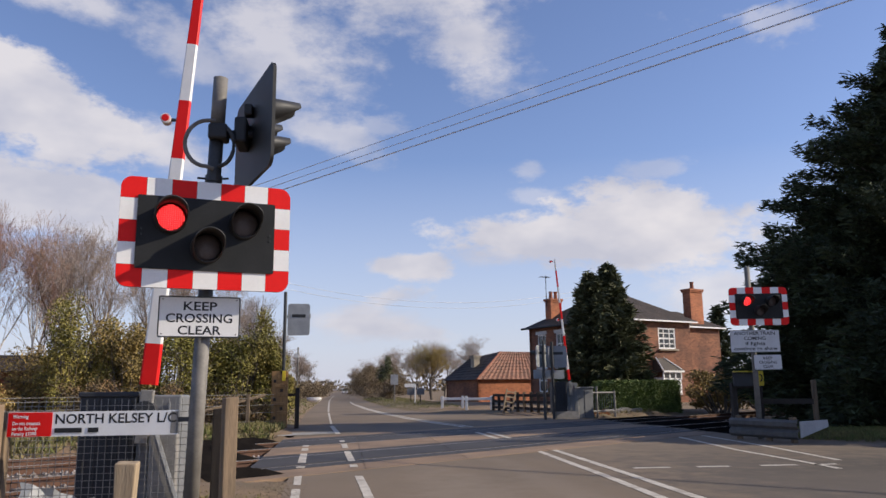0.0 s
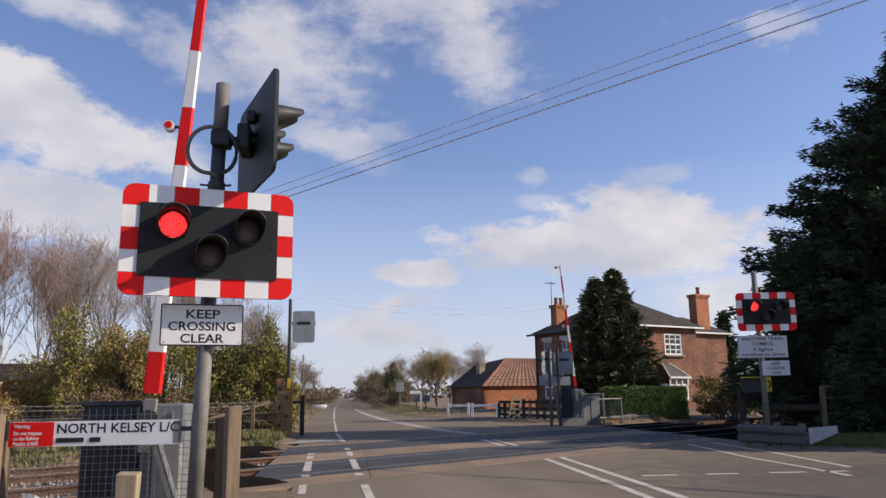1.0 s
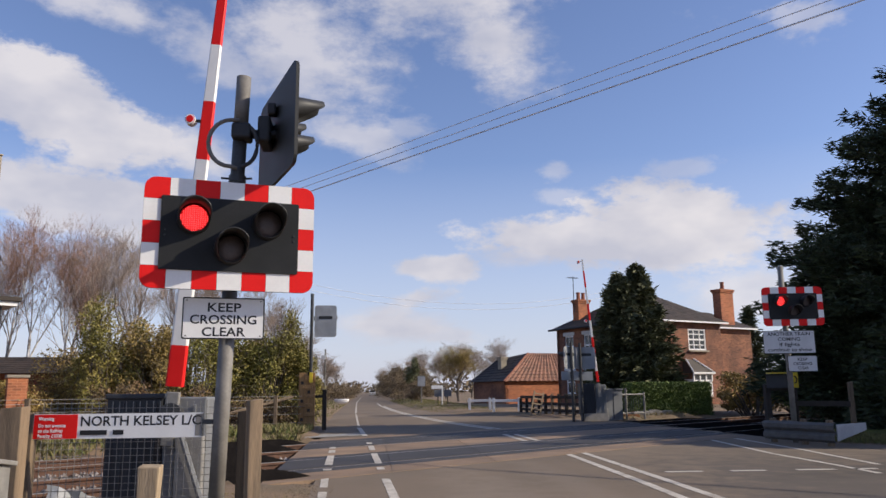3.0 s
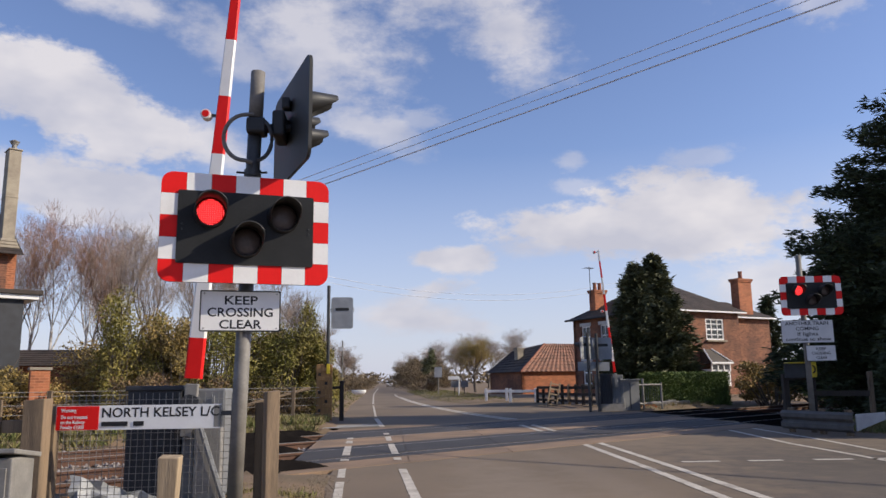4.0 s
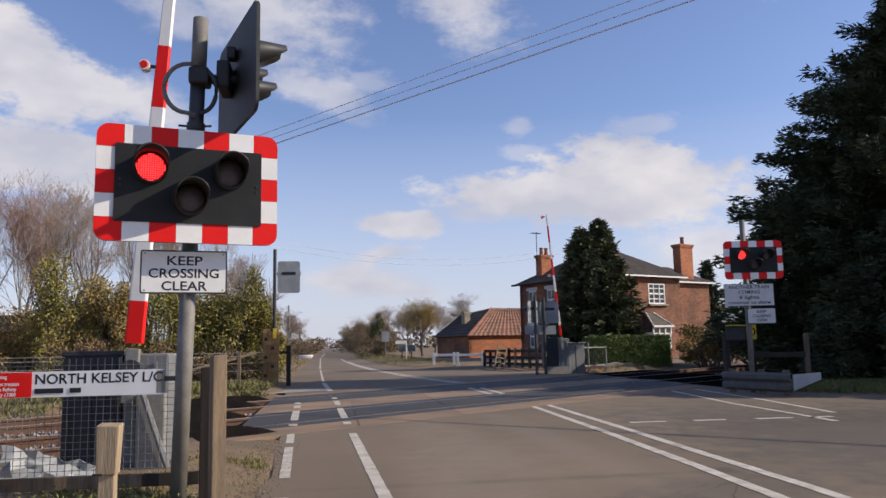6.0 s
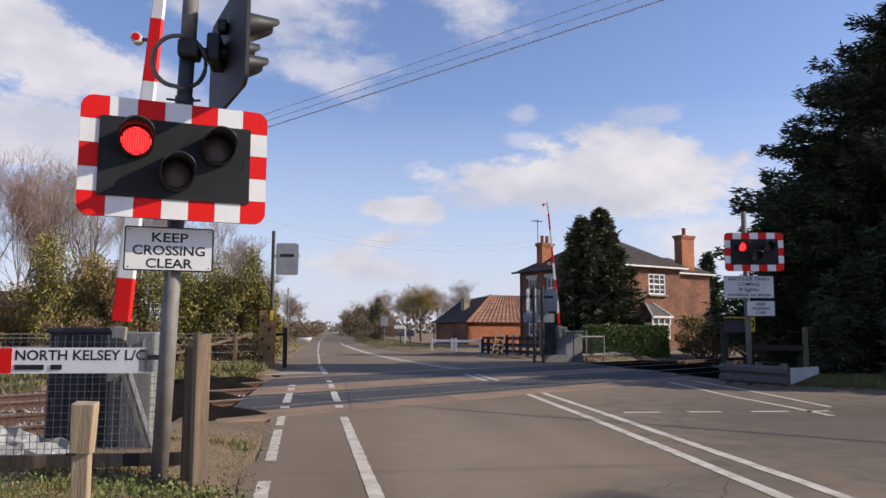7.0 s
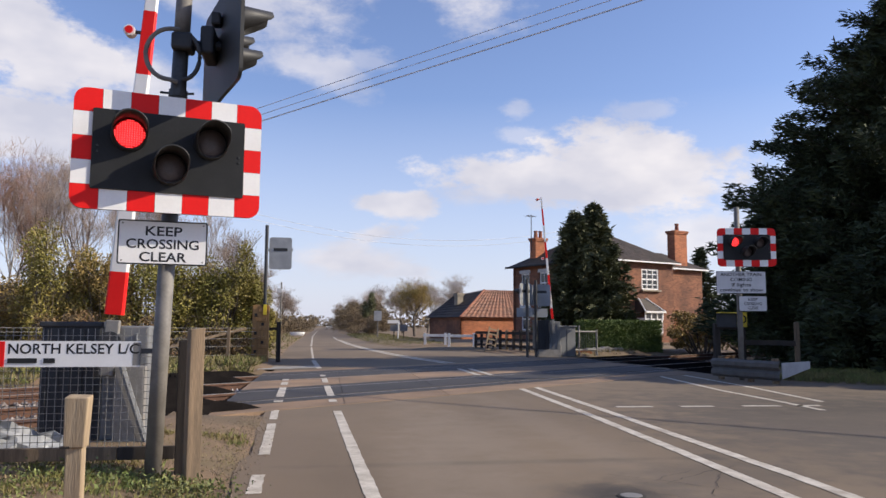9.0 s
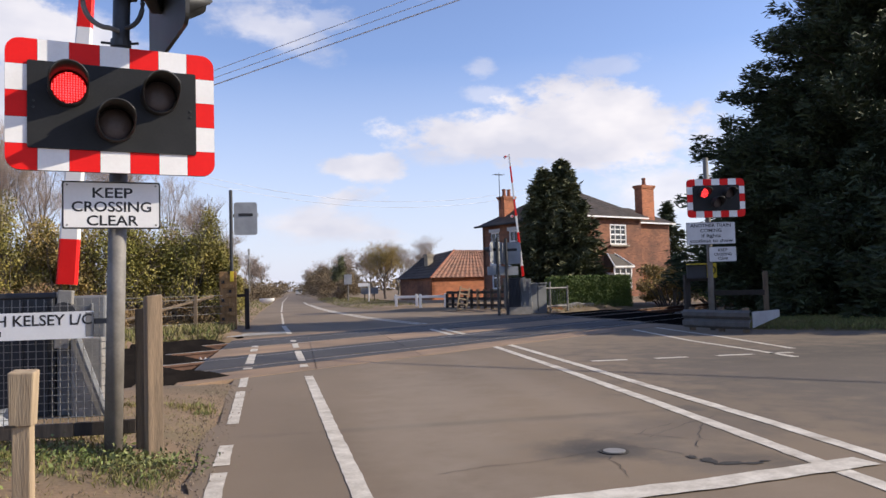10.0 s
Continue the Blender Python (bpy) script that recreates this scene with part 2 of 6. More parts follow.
M = {
    "asphalt": mat("asphalt", (0.192, 0.140, 0.090), (0.140, 0.103, 0.068), 0.88, 0.5, 160, 0.12, stretch=(1, 0.45, 1), dirt=0.4, dirt_col=(0.215, 0.17, 0.125)),
    "deck_dark": mat("deck_dark", (0.052, 0.046, 0.044), (0.034, 0.031, 0.031), 0.75, 0.8, 50, 0.3, per_object=0.14),
    "deck_brown": mat("deck_brown", (0.29, 0.19, 0.115), (0.19, 0.13, 0.085), 0.85, 1.2, 50, 0.3, per_object=0.1),
    "concrete": mat("concrete", (0.34, 0.32, 0.29), (0.24, 0.225, 0.2), 0.9, 3, 60, 0.25),
    "line": mat("line", (0.60, 0.55, 0.47), (0.42, 0.375, 0.31), 0.8, 7, 55, 0.25, dirt=0.85, dirt_col=(0.2, 0.16, 0.12)),
    "earth": mat("earth", (0.245, 0.16, 0.095), (0.14, 0.10, 0.058), 0.95, 0.7, 30, 0.8, dirt=0.7, dirt_col=(0.11, 0.115, 0.04)),
    "grass": mat("grass", (0.115, 0.14, 0.036), (0.19, 0.155, 0.055), 0.9, 3, 30, 0.3, island=0.35),
    "dry_grass": mat("dry_grass", (0.27, 0.21, 0.11), (0.17, 0.15, 0.07), 0.9, 3, 30, 0.2, island=0.35),
    "ballast": mat("ballast", (0.30, 0.27, 0.25), (0.20, 0.165, 0.145), 0.95, 3, 40, 0.3, island=0.4),
    "pebble": mat("pebble", (0.24, 0.185, 0.135), (0.15, 0.115, 0.085), 0.95, 3, 40, 0.2, island=0.4),
    "rail_side": mat("rail_side", (0.13, 0.062, 0.035), (0.085, 0.042, 0.028), 0.8, 4, 60, 0.3),
    "rail_top": mat("rail_top", (0.36, 0.32, 0.29), None, 0.45, 4, 60, 0.05, metal=0.6),
    "sleeper": mat("sleeper", (0.22, 0.15, 0.10), (0.14, 0.1, 0.07), 0.9, 4, 40, 0.4, per_object=0.2),
    "black": mat("black", (0.016, 0.017, 0.018), (0.024, 0.024, 0.025), 0.55, 5, 80, 0.08),
    "panel": mat("panel", (0.024, 0.025, 0.026), (0.018, 0.019, 0.02), 0.6, 4, 90, 0.06, spec=0.2),
    "back_grey": mat("back_grey", (0.024, 0.025, 0.024), (0.017, 0.018, 0.018), 0.6, 5, 60, 0.08),
    "back_pale": mat("back_pale", (0.36, 0.37, 0.38), (0.27, 0.28, 0.29), 0.6, 3, 50, 0.08),
    "red": mat("red", (0.80, 0.014, 0.012), (0.72, 0.011, 0.01), 0.5, 5, 60, 0.03, contrast=0.2, spec=0.2),
    "white": mat("white", (0.84, 0.83, 0.81), (0.76, 0.75, 0.73), 0.42, 5, 60, 0.03, contrast=0.3),
    "sign_grey": mat("sign_grey", (0.60, 0.60, 0.60), (0.52, 0.52, 0.52), 0.5, 5, 60, 0.03, contrast=0.3),
    "steel": mat("steel", (0.205, 0.19, 0.17), (0.145, 0.135, 0.12), 0.65, 8, 60, 0.12, metal=0.0, dirt=0.5, dirt_col=(0.14, 0.12, 0.10)),
    "dark_steel": mat("dark_steel", (0.05, 0.052, 0.055), (0.03, 0.03, 0.032), 0.5, 8, 60, 0.1),
    "galv": mat("galv", (0.29, 0.275, 0.25), (0.21, 0.20, 0.185), 0.6, 6, 60, 0.1, metal=0.2),
    "box_grey": mat("box_grey", (0.19, 0.195, 0.2), (0.14, 0.145, 0.15), 0.6, 3, 60, 0.08),
    "box_dark": mat("box_dark", (0.035, 0.038, 0.045), (0.025, 0.026, 0.03), 0.55, 3, 60, 0.08),
    "wood": mat("wood", (0.235, 0.165, 0.102), (0.13, 0.095, 0.062), 0.85, 3, 30, 0.35, stretch=(6, 6, 0.6), per_object=0.15),
    # lighter copy of the wood, made to carry the sunlight on the stake
    "wood_pale": mat("wood_pale", (0.38, 0.29, 0.185), (0.27, 0.2, 0.125), 0.85, 3, 30, 0.35, stretch=(6, 6, 0.6)),
    "wood_dark": mat("wood_dark", (0.045, 0.035, 0.028), (0.03, 0.024, 0.02), 0.9, 3, 30, 0.35, stretch=(6, 6, 0.6)),
    "wood_orange": mat("wood_orange", (0.36, 0.20, 0.075), (0.25, 0.14, 0.06), 0.85, 3, 30, 0.35, stretch=(6, 6, 0.6)),
    "yellow": mat("yellow", (0.68, 0.50, 0.02), (0.55, 0.40, 0.02), 0.5, 5, 50, 0.05),
    "lens_off": mat("lens_off", (0.085, 0.068, 0.066), (0.11, 0.085, 0.082), 0.4, 30, 90, 0.2),
    "lens_red": mat("lens_red", (0.55, 0.01, 0.01), (0.4, 0.005, 0.005), 0.3, 30, 120, 0.1, emit=(1.0, 0.006, 0.008), emit_power=0.22),
    "led": mat("led", (0.8, 0.1, 0.08), None, 0.3, 30, 90, 0.0, emit=(1.0, 0.06, 0.065), emit_power=2.2),
    "tar": mat("tar", (0.020, 0.017, 0.015), (0.034, 0.029, 0.025), 0.9, 6, 60, 0.6),
    "brick": mat("brick", (0.34, 0.135, 0.075), (0.22, 0.085, 0.055), 0.9, 1.1, 22, 0.3, dirt=0.5, dirt_col=(0.15, 0.07, 0.05)),
    "brick_orange": mat("brick_orange", (0.42, 0.16, 0.07), (0.30, 0.11, 0.055), 0.9, 1.3, 22, 0.3, per_object=0.15),
    "slate": mat("slate", (0.060, 0.043, 0.033), (0.036, 0.027, 0.021), 0.75, 1.5, 18, 0.3, island=0.2),
    "pantile": mat("pantile", (0.24, 0.115, 0.072), (0.14, 0.075, 0.052), 0.85, 1.5, 18, 0.3, per_object=0.2),
    "stone": mat("stone", (0.38, 0.33, 0.25), (0.26, 0.22, 0.17), 0.9, 3, 30, 0.3),
    "glass": mat("glass", (0.025, 0.03, 0.035), (0.04, 0.045, 0.05), 0.08, 1, 4, 0.02),
    "needle_olive": mat("needle_olive", (0.125, 0.128, 0.055), (0.068, 0.075, 0.032), 0.75, 1.5, 14, 0.0, island=0.45),
    # darkened steel: the conifers' shade on the guard rail beam is in its colour
    "shaded_steel": mat("shaded_steel", (0.115, 0.108, 0.10), (0.08, 0.075, 0.07), 0.7, 6, 60, 0.12, dirt=0.5, dirt_col=(0.09, 0.07, 0.055)),
    "needle": mat("needle", (0.058, 0.075, 0.028), (0.030, 0.042, 0.016), 0.75, 1.5, 14, 0.0, island=0.45),
    "hedge": mat("hedge", (0.12, 0.17, 0.035), (0.08, 0.12, 0.025), 0.75, 1.5, 14, 0.0, island=0.4),
    "ivy": mat("ivy", (0.19, 0.175, 0.032), (0.29, 0.225, 0.055), 0.65, 0.5, 9, 0.0, island=0.5),
    "olive": mat("olive", (0.33, 0.225, 0.065), (0.20, 0.155, 0.042), 0.65, 0.5, 9, 0.0, island=0.5),
    "bark": mat("bark", (0.15, 0.12, 0.095), (0.09, 0.072, 0.058), 0.95, 4, 30, 0.4),
    "birch": mat("birch", (0.72, 0.68, 0.62), (0.30, 0.25, 0.21), 0.8, 2, 12, 0.2, contrast=0.7),
    "twig": mat("twig", (0.36, 0.285, 0.235), (0.24, 0.185, 0.15), 0.9, 0.6, 9, 0.0, island=0.25),
    "twig_red": mat("twig_red", (0.40, 0.23, 0.16), (0.28, 0.17, 0.125), 0.9, 0.6, 9, 0.0, island=0.25),
    "bramble": mat("bramble", (0.24, 0.14, 0.065), (0.15, 0.11, 0.042), 0.8, 0.7, 9, 0.0, island=0.5),
    "scrub": mat("scrub", (0.205, 0.150, 0.088), (0.135, 0.102, 0.062), 0.95, 0.5, 9, 0.0, island=0.35),
    "cable": mat("cable", (0.82, 0.83, 0.86), (0.74, 0.75, 0.78), 0.6, 3, 30, 0.0),
    "ink": mat("ink", (0.012, 0.012, 0.013), None, 0.5, 5, 60, 0.0),
    "car_white": mat("car_white", (0.75, 0.75, 0.75), None, 0.25, 3, 30, 0.0),
}



def stains_and_shade(ma, spots):
    """Soft-edged stains, worn areas and painted shade in a surface: x, y, radii, colour, strength."""
    nd, ln = ma.node_tree.nodes, ma.node_tree.links
    bs = nd["Principled BSDF"]
    tc, sp, ns = nd.new("ShaderNodeTexCoord"), nd.new("ShaderNodeSeparateXYZ"), nd.new("ShaderNodeTexNoise")
    ln.new(tc.outputs["Object"], sp.inputs[0])
    ln.new(tc.outputs["Object"], ns.inputs["Vector"])
    ns.inputs["Scale"].default_value, ns.inputs["Detail"].default_value, ns.inputs["Roughness"].default_value = 2.4, 7.0, 0.68

    def m(op, a, b):
        n = nd.new("ShaderNodeMath")
        n.operation = op
        for v, k in ((a, n.inputs[0]), (b, n.inputs[1])):
            if isinstance(v, (int, float)):
                k.default_value = v
            else:
                ln.new(v, k)
        return n.outputs[0]

    colour = bs.inputs["Base Color"].links[0].from_socket
    for x, y, rx, ry, col, amount in spots:
        u, v = m("DIVIDE", m("SUBTRACT", sp.outputs[0], x), rx), m("DIVIDE", m("SUBTRACT", sp.outputs[1], y), ry)
        r = m("SQRT", m("ADD", m("MULTIPLY", u, u), m("MULTIPLY", v, v)), 0.0)
        r = m("ADD", r, m("MULTIPLY", m("SUBTRACT", ns.outputs["Fac"], 0.5), 2.2))
        g = nd.new("ShaderNodeMapRange")
        g.interpolation_type = "SMOOTHSTEP"
        ln.new(r, g.inputs[0])
        g.inputs[1].default_value, g.inputs[2].default_value, g.inputs[3].default_value, g.inputs[4].default_value = 0.1, 1.2, amount, 0.0
        mx = nd.new("ShaderNodeMix")
        mx.data_type = "RGBA"
        ln.new(g.outputs[0], mx.inputs[0])
        ln.new(colour, mx.inputs[6])
        mx.inputs[7].default_value = (*col, 1)
        colour = mx.outputs[2]
    ln.new(colour, bs.inputs["Base Color"])


TAR, MUD_SHADE, DUST = (0.035, 0.03, 0.026), (0.075, 0.058, 0.042), (0.24, 0.19, 0.14)
# The dark right-hand areas, x above 5, paint in dappled tree shade besides mud.
stains_and_shade(M["asphalt"], [
    (2.2, 5.70, 0.62, 0.5, TAR, 0.95), (2.2, 5.62, 0.3, 0.2, TAR, 0.9), (2.75, 5.15, 0.5, 0.4, TAR, 0.75), (9.5, 8.5, 5.5, 4.5, MUD_SHADE, 0.9), (5.8, 8.5, 2.2, 6.5, (0.09, 0.072, 0.056), 0.85),
    (1.3, 8.0, 0.45, 6.0, DUST, 0.4), (2.6, 8.5, 0.4, 6.0, DUST, 0.35), (-0.2, 7.5, 0.4, 3.0, (0.17, 0.125, 0.085), 0.7), (3.4, 6.3, 0.8, 0.7, TAR, 0.3), (12.5, 9.5, 4.0, 2.2, MUD_SHADE, 0.6), (8.0, 9.5, 4.2, 5.0, (0.088, 0.068, 0.05), 0.85),
    (1.9, 6.9, 2.2, 0.12, TAR, 0.35), (2.9, 6.1, 0.9, 0.8, (0.11, 0.085, 0.062), 0.6), (7.2, 10.2, 2.6, 0.5, MUD_SHADE, 0.8), (9.6, 10.6, 3.2, 1.2, (0.05, 0.04, 0.03), 0.8),
    (0.95, 6.2, 0.35, 3.0, (0.235, 0.185, 0.135), 0.5), (1.75, 8.6, 0.5, 3.0, (0.235, 0.185, 0.135), 0.5)])

# ---- building blocks ----


def mesh_of(name, verts, faces, material):
    me = bpy.data.meshes.new(name)
    me.from_pydata(verts, [], faces)
    me.materials.append(material)
    return me


def finish(bm, name, material, smooth=False):
    me = bpy.data.meshes.new(name)
    bmesh.ops.recalc_face_normals(bm, faces=bm.faces)
    if smooth:
        for f in bm.faces:
            f.smooth = smooth is True or len(f.verts) == 4
    bm.to_mesh(me)
    bm.free()
    me.materials.append(material)
    return me


def part(name, bm, material, parent=None, label="", smooth=False):
    """One mesh object, from a bmesh or a mesh, under a thing or a part."""
    me = bm if isinstance(bm, bpy.types.Mesh) else finish(bm, name, material, smooth)
    ob = new(name, me)
    if parent is not None:
        ob.parent = parent
    if label:
        tagged(ob, label)
    return ob


def thing(name, label, category, place=None, group="", kind=""):
    ob = new(name)
    ob.empty_display_size = 0.1
    if place is not None:
        ob.matrix_world = place
    return tagged(ob, label, category, group, kind)


def box(bm, x, y, z, sx, sy, sz, bevel=0.0, turn=None):
    """A box about (x, y, z) with full sizes; turn is a matrix about its centre."""
    mt = Matrix.Translation((x, y, z)) @ (turn or Matrix()) @ Matrix.Diagonal((sx, sy, sz, 1))
    made = bmesh.ops.create_cube(bm, size=1.0, matrix=mt)
    if bevel:
        edges = list({e for v in made["verts"] for e in v.link_edges})
        bmesh.ops.bevel(bm, geom=edges, offset=bevel, segments=2, affect="EDGES", profile=0.5)
    return bm


def boxed(x, y, z, sx, sy, sz, bevel=0.0, turn=None):
    return box(bmesh.new(), x, y, z, sx, sy, sz, bevel, turn)


def rod(bm, a, b, r0, r1=None, seg=10, caps=True):
    a, b = Vector(a), Vector(b)
    d = b - a
    mt = Matrix.Translation((a + b) / 2) @ d.to_track_quat("Z", "Y").to_matrix().to_4x4()
    bmesh.ops.create_cone(bm, cap_ends=caps, segments=seg, radius1=r0, radius2=r0 if r1 is None else r1, depth=d.length, matrix=mt)
    return bm


def tube(bm, pts, r, seg=8):
    """A bent tube through points."""
    pts = [Vector(p) for p in pts]
    rings = []
    for i, p in enumerate(pts):
        d = (pts[min(i + 1, len(pts) - 1)] - pts[max(i - 1, 0)]).normalized()
        q = d.to_track_quat("Z", "Y")
        rings.append([bm.verts.new(p + q @ Vector((r * math.cos(k * math.tau / seg), r * math.sin(k * math.tau / seg), 0))) for k in range(seg)])
    for a, b in zip(rings, rings[1:]):
        for k in range(seg):
            bm.faces.new((a[k], a[(k + 1) % seg], b[(k + 1) % seg], b[k]))
    bm.faces.new(rings[0][::-1])
    bm.faces.new(rings[-1])
    return bm


def rounded(w, h, r, n=6, corners=(1, 1, 1, 1)):
    """The outline of a rectangle with chosen rounded corners (right top, left top, left bottom, right bottom)."""
    pts = []
    for on, (cx, cz, a0) in zip(corners, ((1, 1, 0), (-1, 1, 90), (-1, -1, 180), (1, -1, 270))):
        if not on:
            pts.append((cx * w / 2, cz * h / 2))
            continue
        for k in range(n + 1):
            a = radians(a0 + 90 * k / n)
            pts.append((cx * (w / 2 - r) + r * math.cos(a), cz * (h / 2 - r) + r * math.sin(a)))
    return pts


def slab(bm, outline, y0, y1, cx=0.0, cz=0.0):
    """An upright plate of that outline (x, z) between two depths."""
    a = [bm.verts.new((cx + x, y0, cz + z)) for x, z in outline]
    b = [bm.verts.new((cx + x, y1, cz + z)) for x, z in outline]
    bm.faces.new(a)
    bm.faces.new(b[::-1])
    for k in range(len(a)):
        n = (k + 1) % len(a)
        bm.faces.new((a[k], b[k], b[n], a[n]))
    return bm


def lettering(text, size, x, y, z, material, parent, width=None, bold=0.0, align="LEFT"):
    """Raised letters in the built-in font on an upright face that looks towards -y."""
    cu = bpy.data.curves.new("lettering", "FONT")
    cu.body, cu.size, cu.extrude, cu.offset, cu.align_x = text, size, 0.0004, bold, align
    cu.resolution_u = 3
    ob = bpy.data.objects.new("lettering", cu)
    me = bpy.data.meshes.new_from_object(ob)
    bpy.data.objects.remove(ob)
    me.materials.clear()
    me.materials.append(material)
    if width:
        xs = [v.co.x for v in me.vertices]
        k = width / (max(xs) - min(xs))
        for v in me.vertices:
            v.co.x *= k
    if size < 0.05:
        out = tagged(part("lettering", me, material, parent), kind="stuff")
        out.matrix_local = pose(x, y, z, 90, 0, 0)
        return
    bm = bmesh.new()
    bm.from_mesh(me)
    todo = set(bm.verts)
    while todo:
        island, edge = set(), [next(iter(todo))]
        while edge:
            v = edge.pop()
            if v in island:
                continue
            island.add(v)
            edge.extend(e.other_vert(v) for e in v.link_edges)
        todo -= island
        one = bmesh.new()
        twin = {v: one.verts.new(v.co) for v in island}
        for f in {f for v in island for f in v.link_faces}:
            one.faces.new([twin[v] for v in f.verts])
        out = part("letter", one, material, parent)
        out.matrix_local = pose(x, y, z, 90, 0, 0)
    bm.free()


def polystrip(name, left, right, z, material, parent=None, label=""):
    """A flat band between two lines of points."""
    verts = [(x, y, z) for x, y in left] + [(x, y, z) for x, y in right]
    n = len(left)
    me = mesh_of(name, verts, [(k, n + k, n + k + 1, k + 1) for k in range(n - 1)], material)
    return part(name, me, material, parent, label)

# ---- ground, road and railway ----
SKEW = 0.75  # the tracks run along y = c + SKEW * (x + 1)


def along(pts, v):
    """Reads x at y from a line of (x, y) points."""
    for (x0, y0), (x1, y1) in zip(pts, pts[1:]):
        if v <= y1:
            return x0 + (x1 - x0) * (v - y0) / (y1 - y0)
    return pts[-1][0]


ROAD_L = [(-0.38, -60), (-0.38, 5), (-0.5, 8), (-0.62, 11), (-1.0, 19), (-1.35, 24), (-1.7, 42), (-2.5, 118), (-3.6, 430), (-6, 1600)]
ROAD_R = [(60, -60), (60, 1), (24, 6.5), (14.5, 11.2), (10.2, 14.6), (9.2, 16.2), (9.4, 22), (9.2, 27), (8.3, 30), (6.8, 33), (5.0, 36), (4.1, 38.5), (2.95, 48), (2.5, 75), (2.4, 118), (2.5, 430), (2, 1600)]


def track_offset(x, y):
    return y - SKEW * (x + 1)


def on_road(x, y, margin=0.0):
    return along(ROAD_L, y) - margin < x < along(ROAD_R, y) + margin


def ground_z(x, y):
    """The lie of the land: the carriageway, low verges, and the shallow bed of the railway."""
    if on_road(x, y, 0.0):
        return -0.035
    c = track_offset(x, y)
    near = min(1.0, max(0.0, max(along(ROAD_L, y) - x, x - along(ROAD_R, y))) / 0.9)
    lift = (0.08 if y < 40 else 0.15) * near + 0.028
    lift += 0.03 * noise.noise((x * 0.9, y * 0.9, 0)) * near
    if 10.7 < c < 20.3:
        lift = -0.14
    elif 10.2 < c < 10.7 or 20.3 < c < 21.0:
        lift = min(lift, -0.03)
    return lift - 0.02


def ground_sheet():
    xs = [-1800, -600, -250, -120, -70, -45] + [-30 + 0.5 * k for k in range(46)] + [-7 + 0.2 * k for k in range(36)] + \
         [0.3 + 0.7 * k for k in range(12)] + [8.6 + 0.35 * k for k in range(30)] + [19.5 + 1.5 * k for k in range(20)] + [60, 90, 150, 300, 700, 1800]
    ys = [-900, -200, -60, -20] + [-6 + 0.6 * k for k in range(15)] + [3 + 0.25 * k for k in range(100)] + [28 + 0.8 * k for k in range(40)] + \
         [62, 70, 85, 105, 140, 200, 300, 500, 900, 1600, 3000]
    verts = [(x, y, ground_z(x, y)) for y in ys for x in xs]
    n = len(xs)
    faces = [(j * n + i, j * n + i + 1, (j + 1) * n + i + 1, (j + 1) * n + i) for j in range(len(ys) - 1) for i in range(n - 1)]
    ob = part("ground", mesh_of("ground", verts, faces, M["earth"]), M["earth"])
    for f in ob.data.polygons:
        f.use_smooth = True
    tagged(ob, "bare earth and thin winter grass beside the crossing", "ground", kind="structure")


ground_sheet()


def road_sheet():
    ys = sorted({y for _, y in ROAD_L + ROAD_R} | {k * 0.4 for k in range(-5, 110)})
    rnd = random.Random(4)
    left = [(along(ROAD_L, y) + (rnd.uniform(-0.06, 0.05) if 2 < y < 60 else 0), y) for y in ys]
    right = [(along(ROAD_R, y) + (rnd.uniform(-0.08, 0.08) if 5 < y < 60 else 0), y) for y in ys]
    ob = polystrip("road", left, right, 0.0, M["asphalt"])
    # a thin edge, so that the surface stands on the verge
    return tagged(ob, "worn grey asphalt road with patched and cracked surface", "road", kind="structure")


road = road_sheet()


def band(c0, c1, x0, x1, z, material, name, pieces, gap=0.012, depth=0.05):
    """The level crossing's deck: panels between two track offsets, cut along the road."""
    w = (x1 - x0) / pieces
    for k in range(pieces):
        a, b = x0 + k * w + gap / 2, x0 + (k + 1) * w - gap / 2
        co = [(a, c0 + SKEW * (a + 1)), (b, c0 + SKEW * (b + 1)), (b, c1 + SKEW * (b + 1)), (a, c1 + SKEW * (a + 1))]
        bm = bmesh.new()
        top = [bm.verts.new((x, y, z)) for x, y in co]
        low = [bm.verts.new((x, y, z - depth)) for x, y in co]
        bm.faces.new(top)
        for i in range(4):
            bm.faces.new((top[i], low[i], low[(i + 1) % 4], top[(i + 1) % 4]))
        part(name, bm, material, road)


RAILS = (12.1, 13.9, 16.35, 18.15)
DX0, DX1 = -1.25, 9.0
band(10.55, 11.55, DX0, DX1, 0.006, M["deck_brown"], "edge_beam", 6)
band(11.56, RAILS[0] - 0.06, DX0, DX1, 0.008, M["deck_dark"], "deck_panel", 6)
band(RAILS[0] + 0.10, RAILS[1] - 0.10, DX0, DX1, 0.008, M["deck_dark"], "deck_panel", 6)
band(RAILS[1] + 0.06, 14.35, DX0, DX1, 0.006, M["deck_dark"], "deck_panel", 6)
band(14.36, 15.85, DX0, DX1, 0.006, M["deck_brown"], "edge_beam", 6)
band(15.86, RAILS[2] - 0.06, DX0, DX1, 0.006, M["deck_brown"], "edge_beam", 6)
band(RAILS[2] + 0.10, RAILS[3] - 0.10, DX0, DX1, 0.008, M["deck_dark"], "deck_panel", 6)
band(RAILS[3] + 0.06, 18.9, DX0, DX1, 0.008, M["deck_dark"], "deck_panel", 6)
band(18.91, 19.6, DX0, DX1, 0.006, M["deck_brown"], "edge_beam", 6)


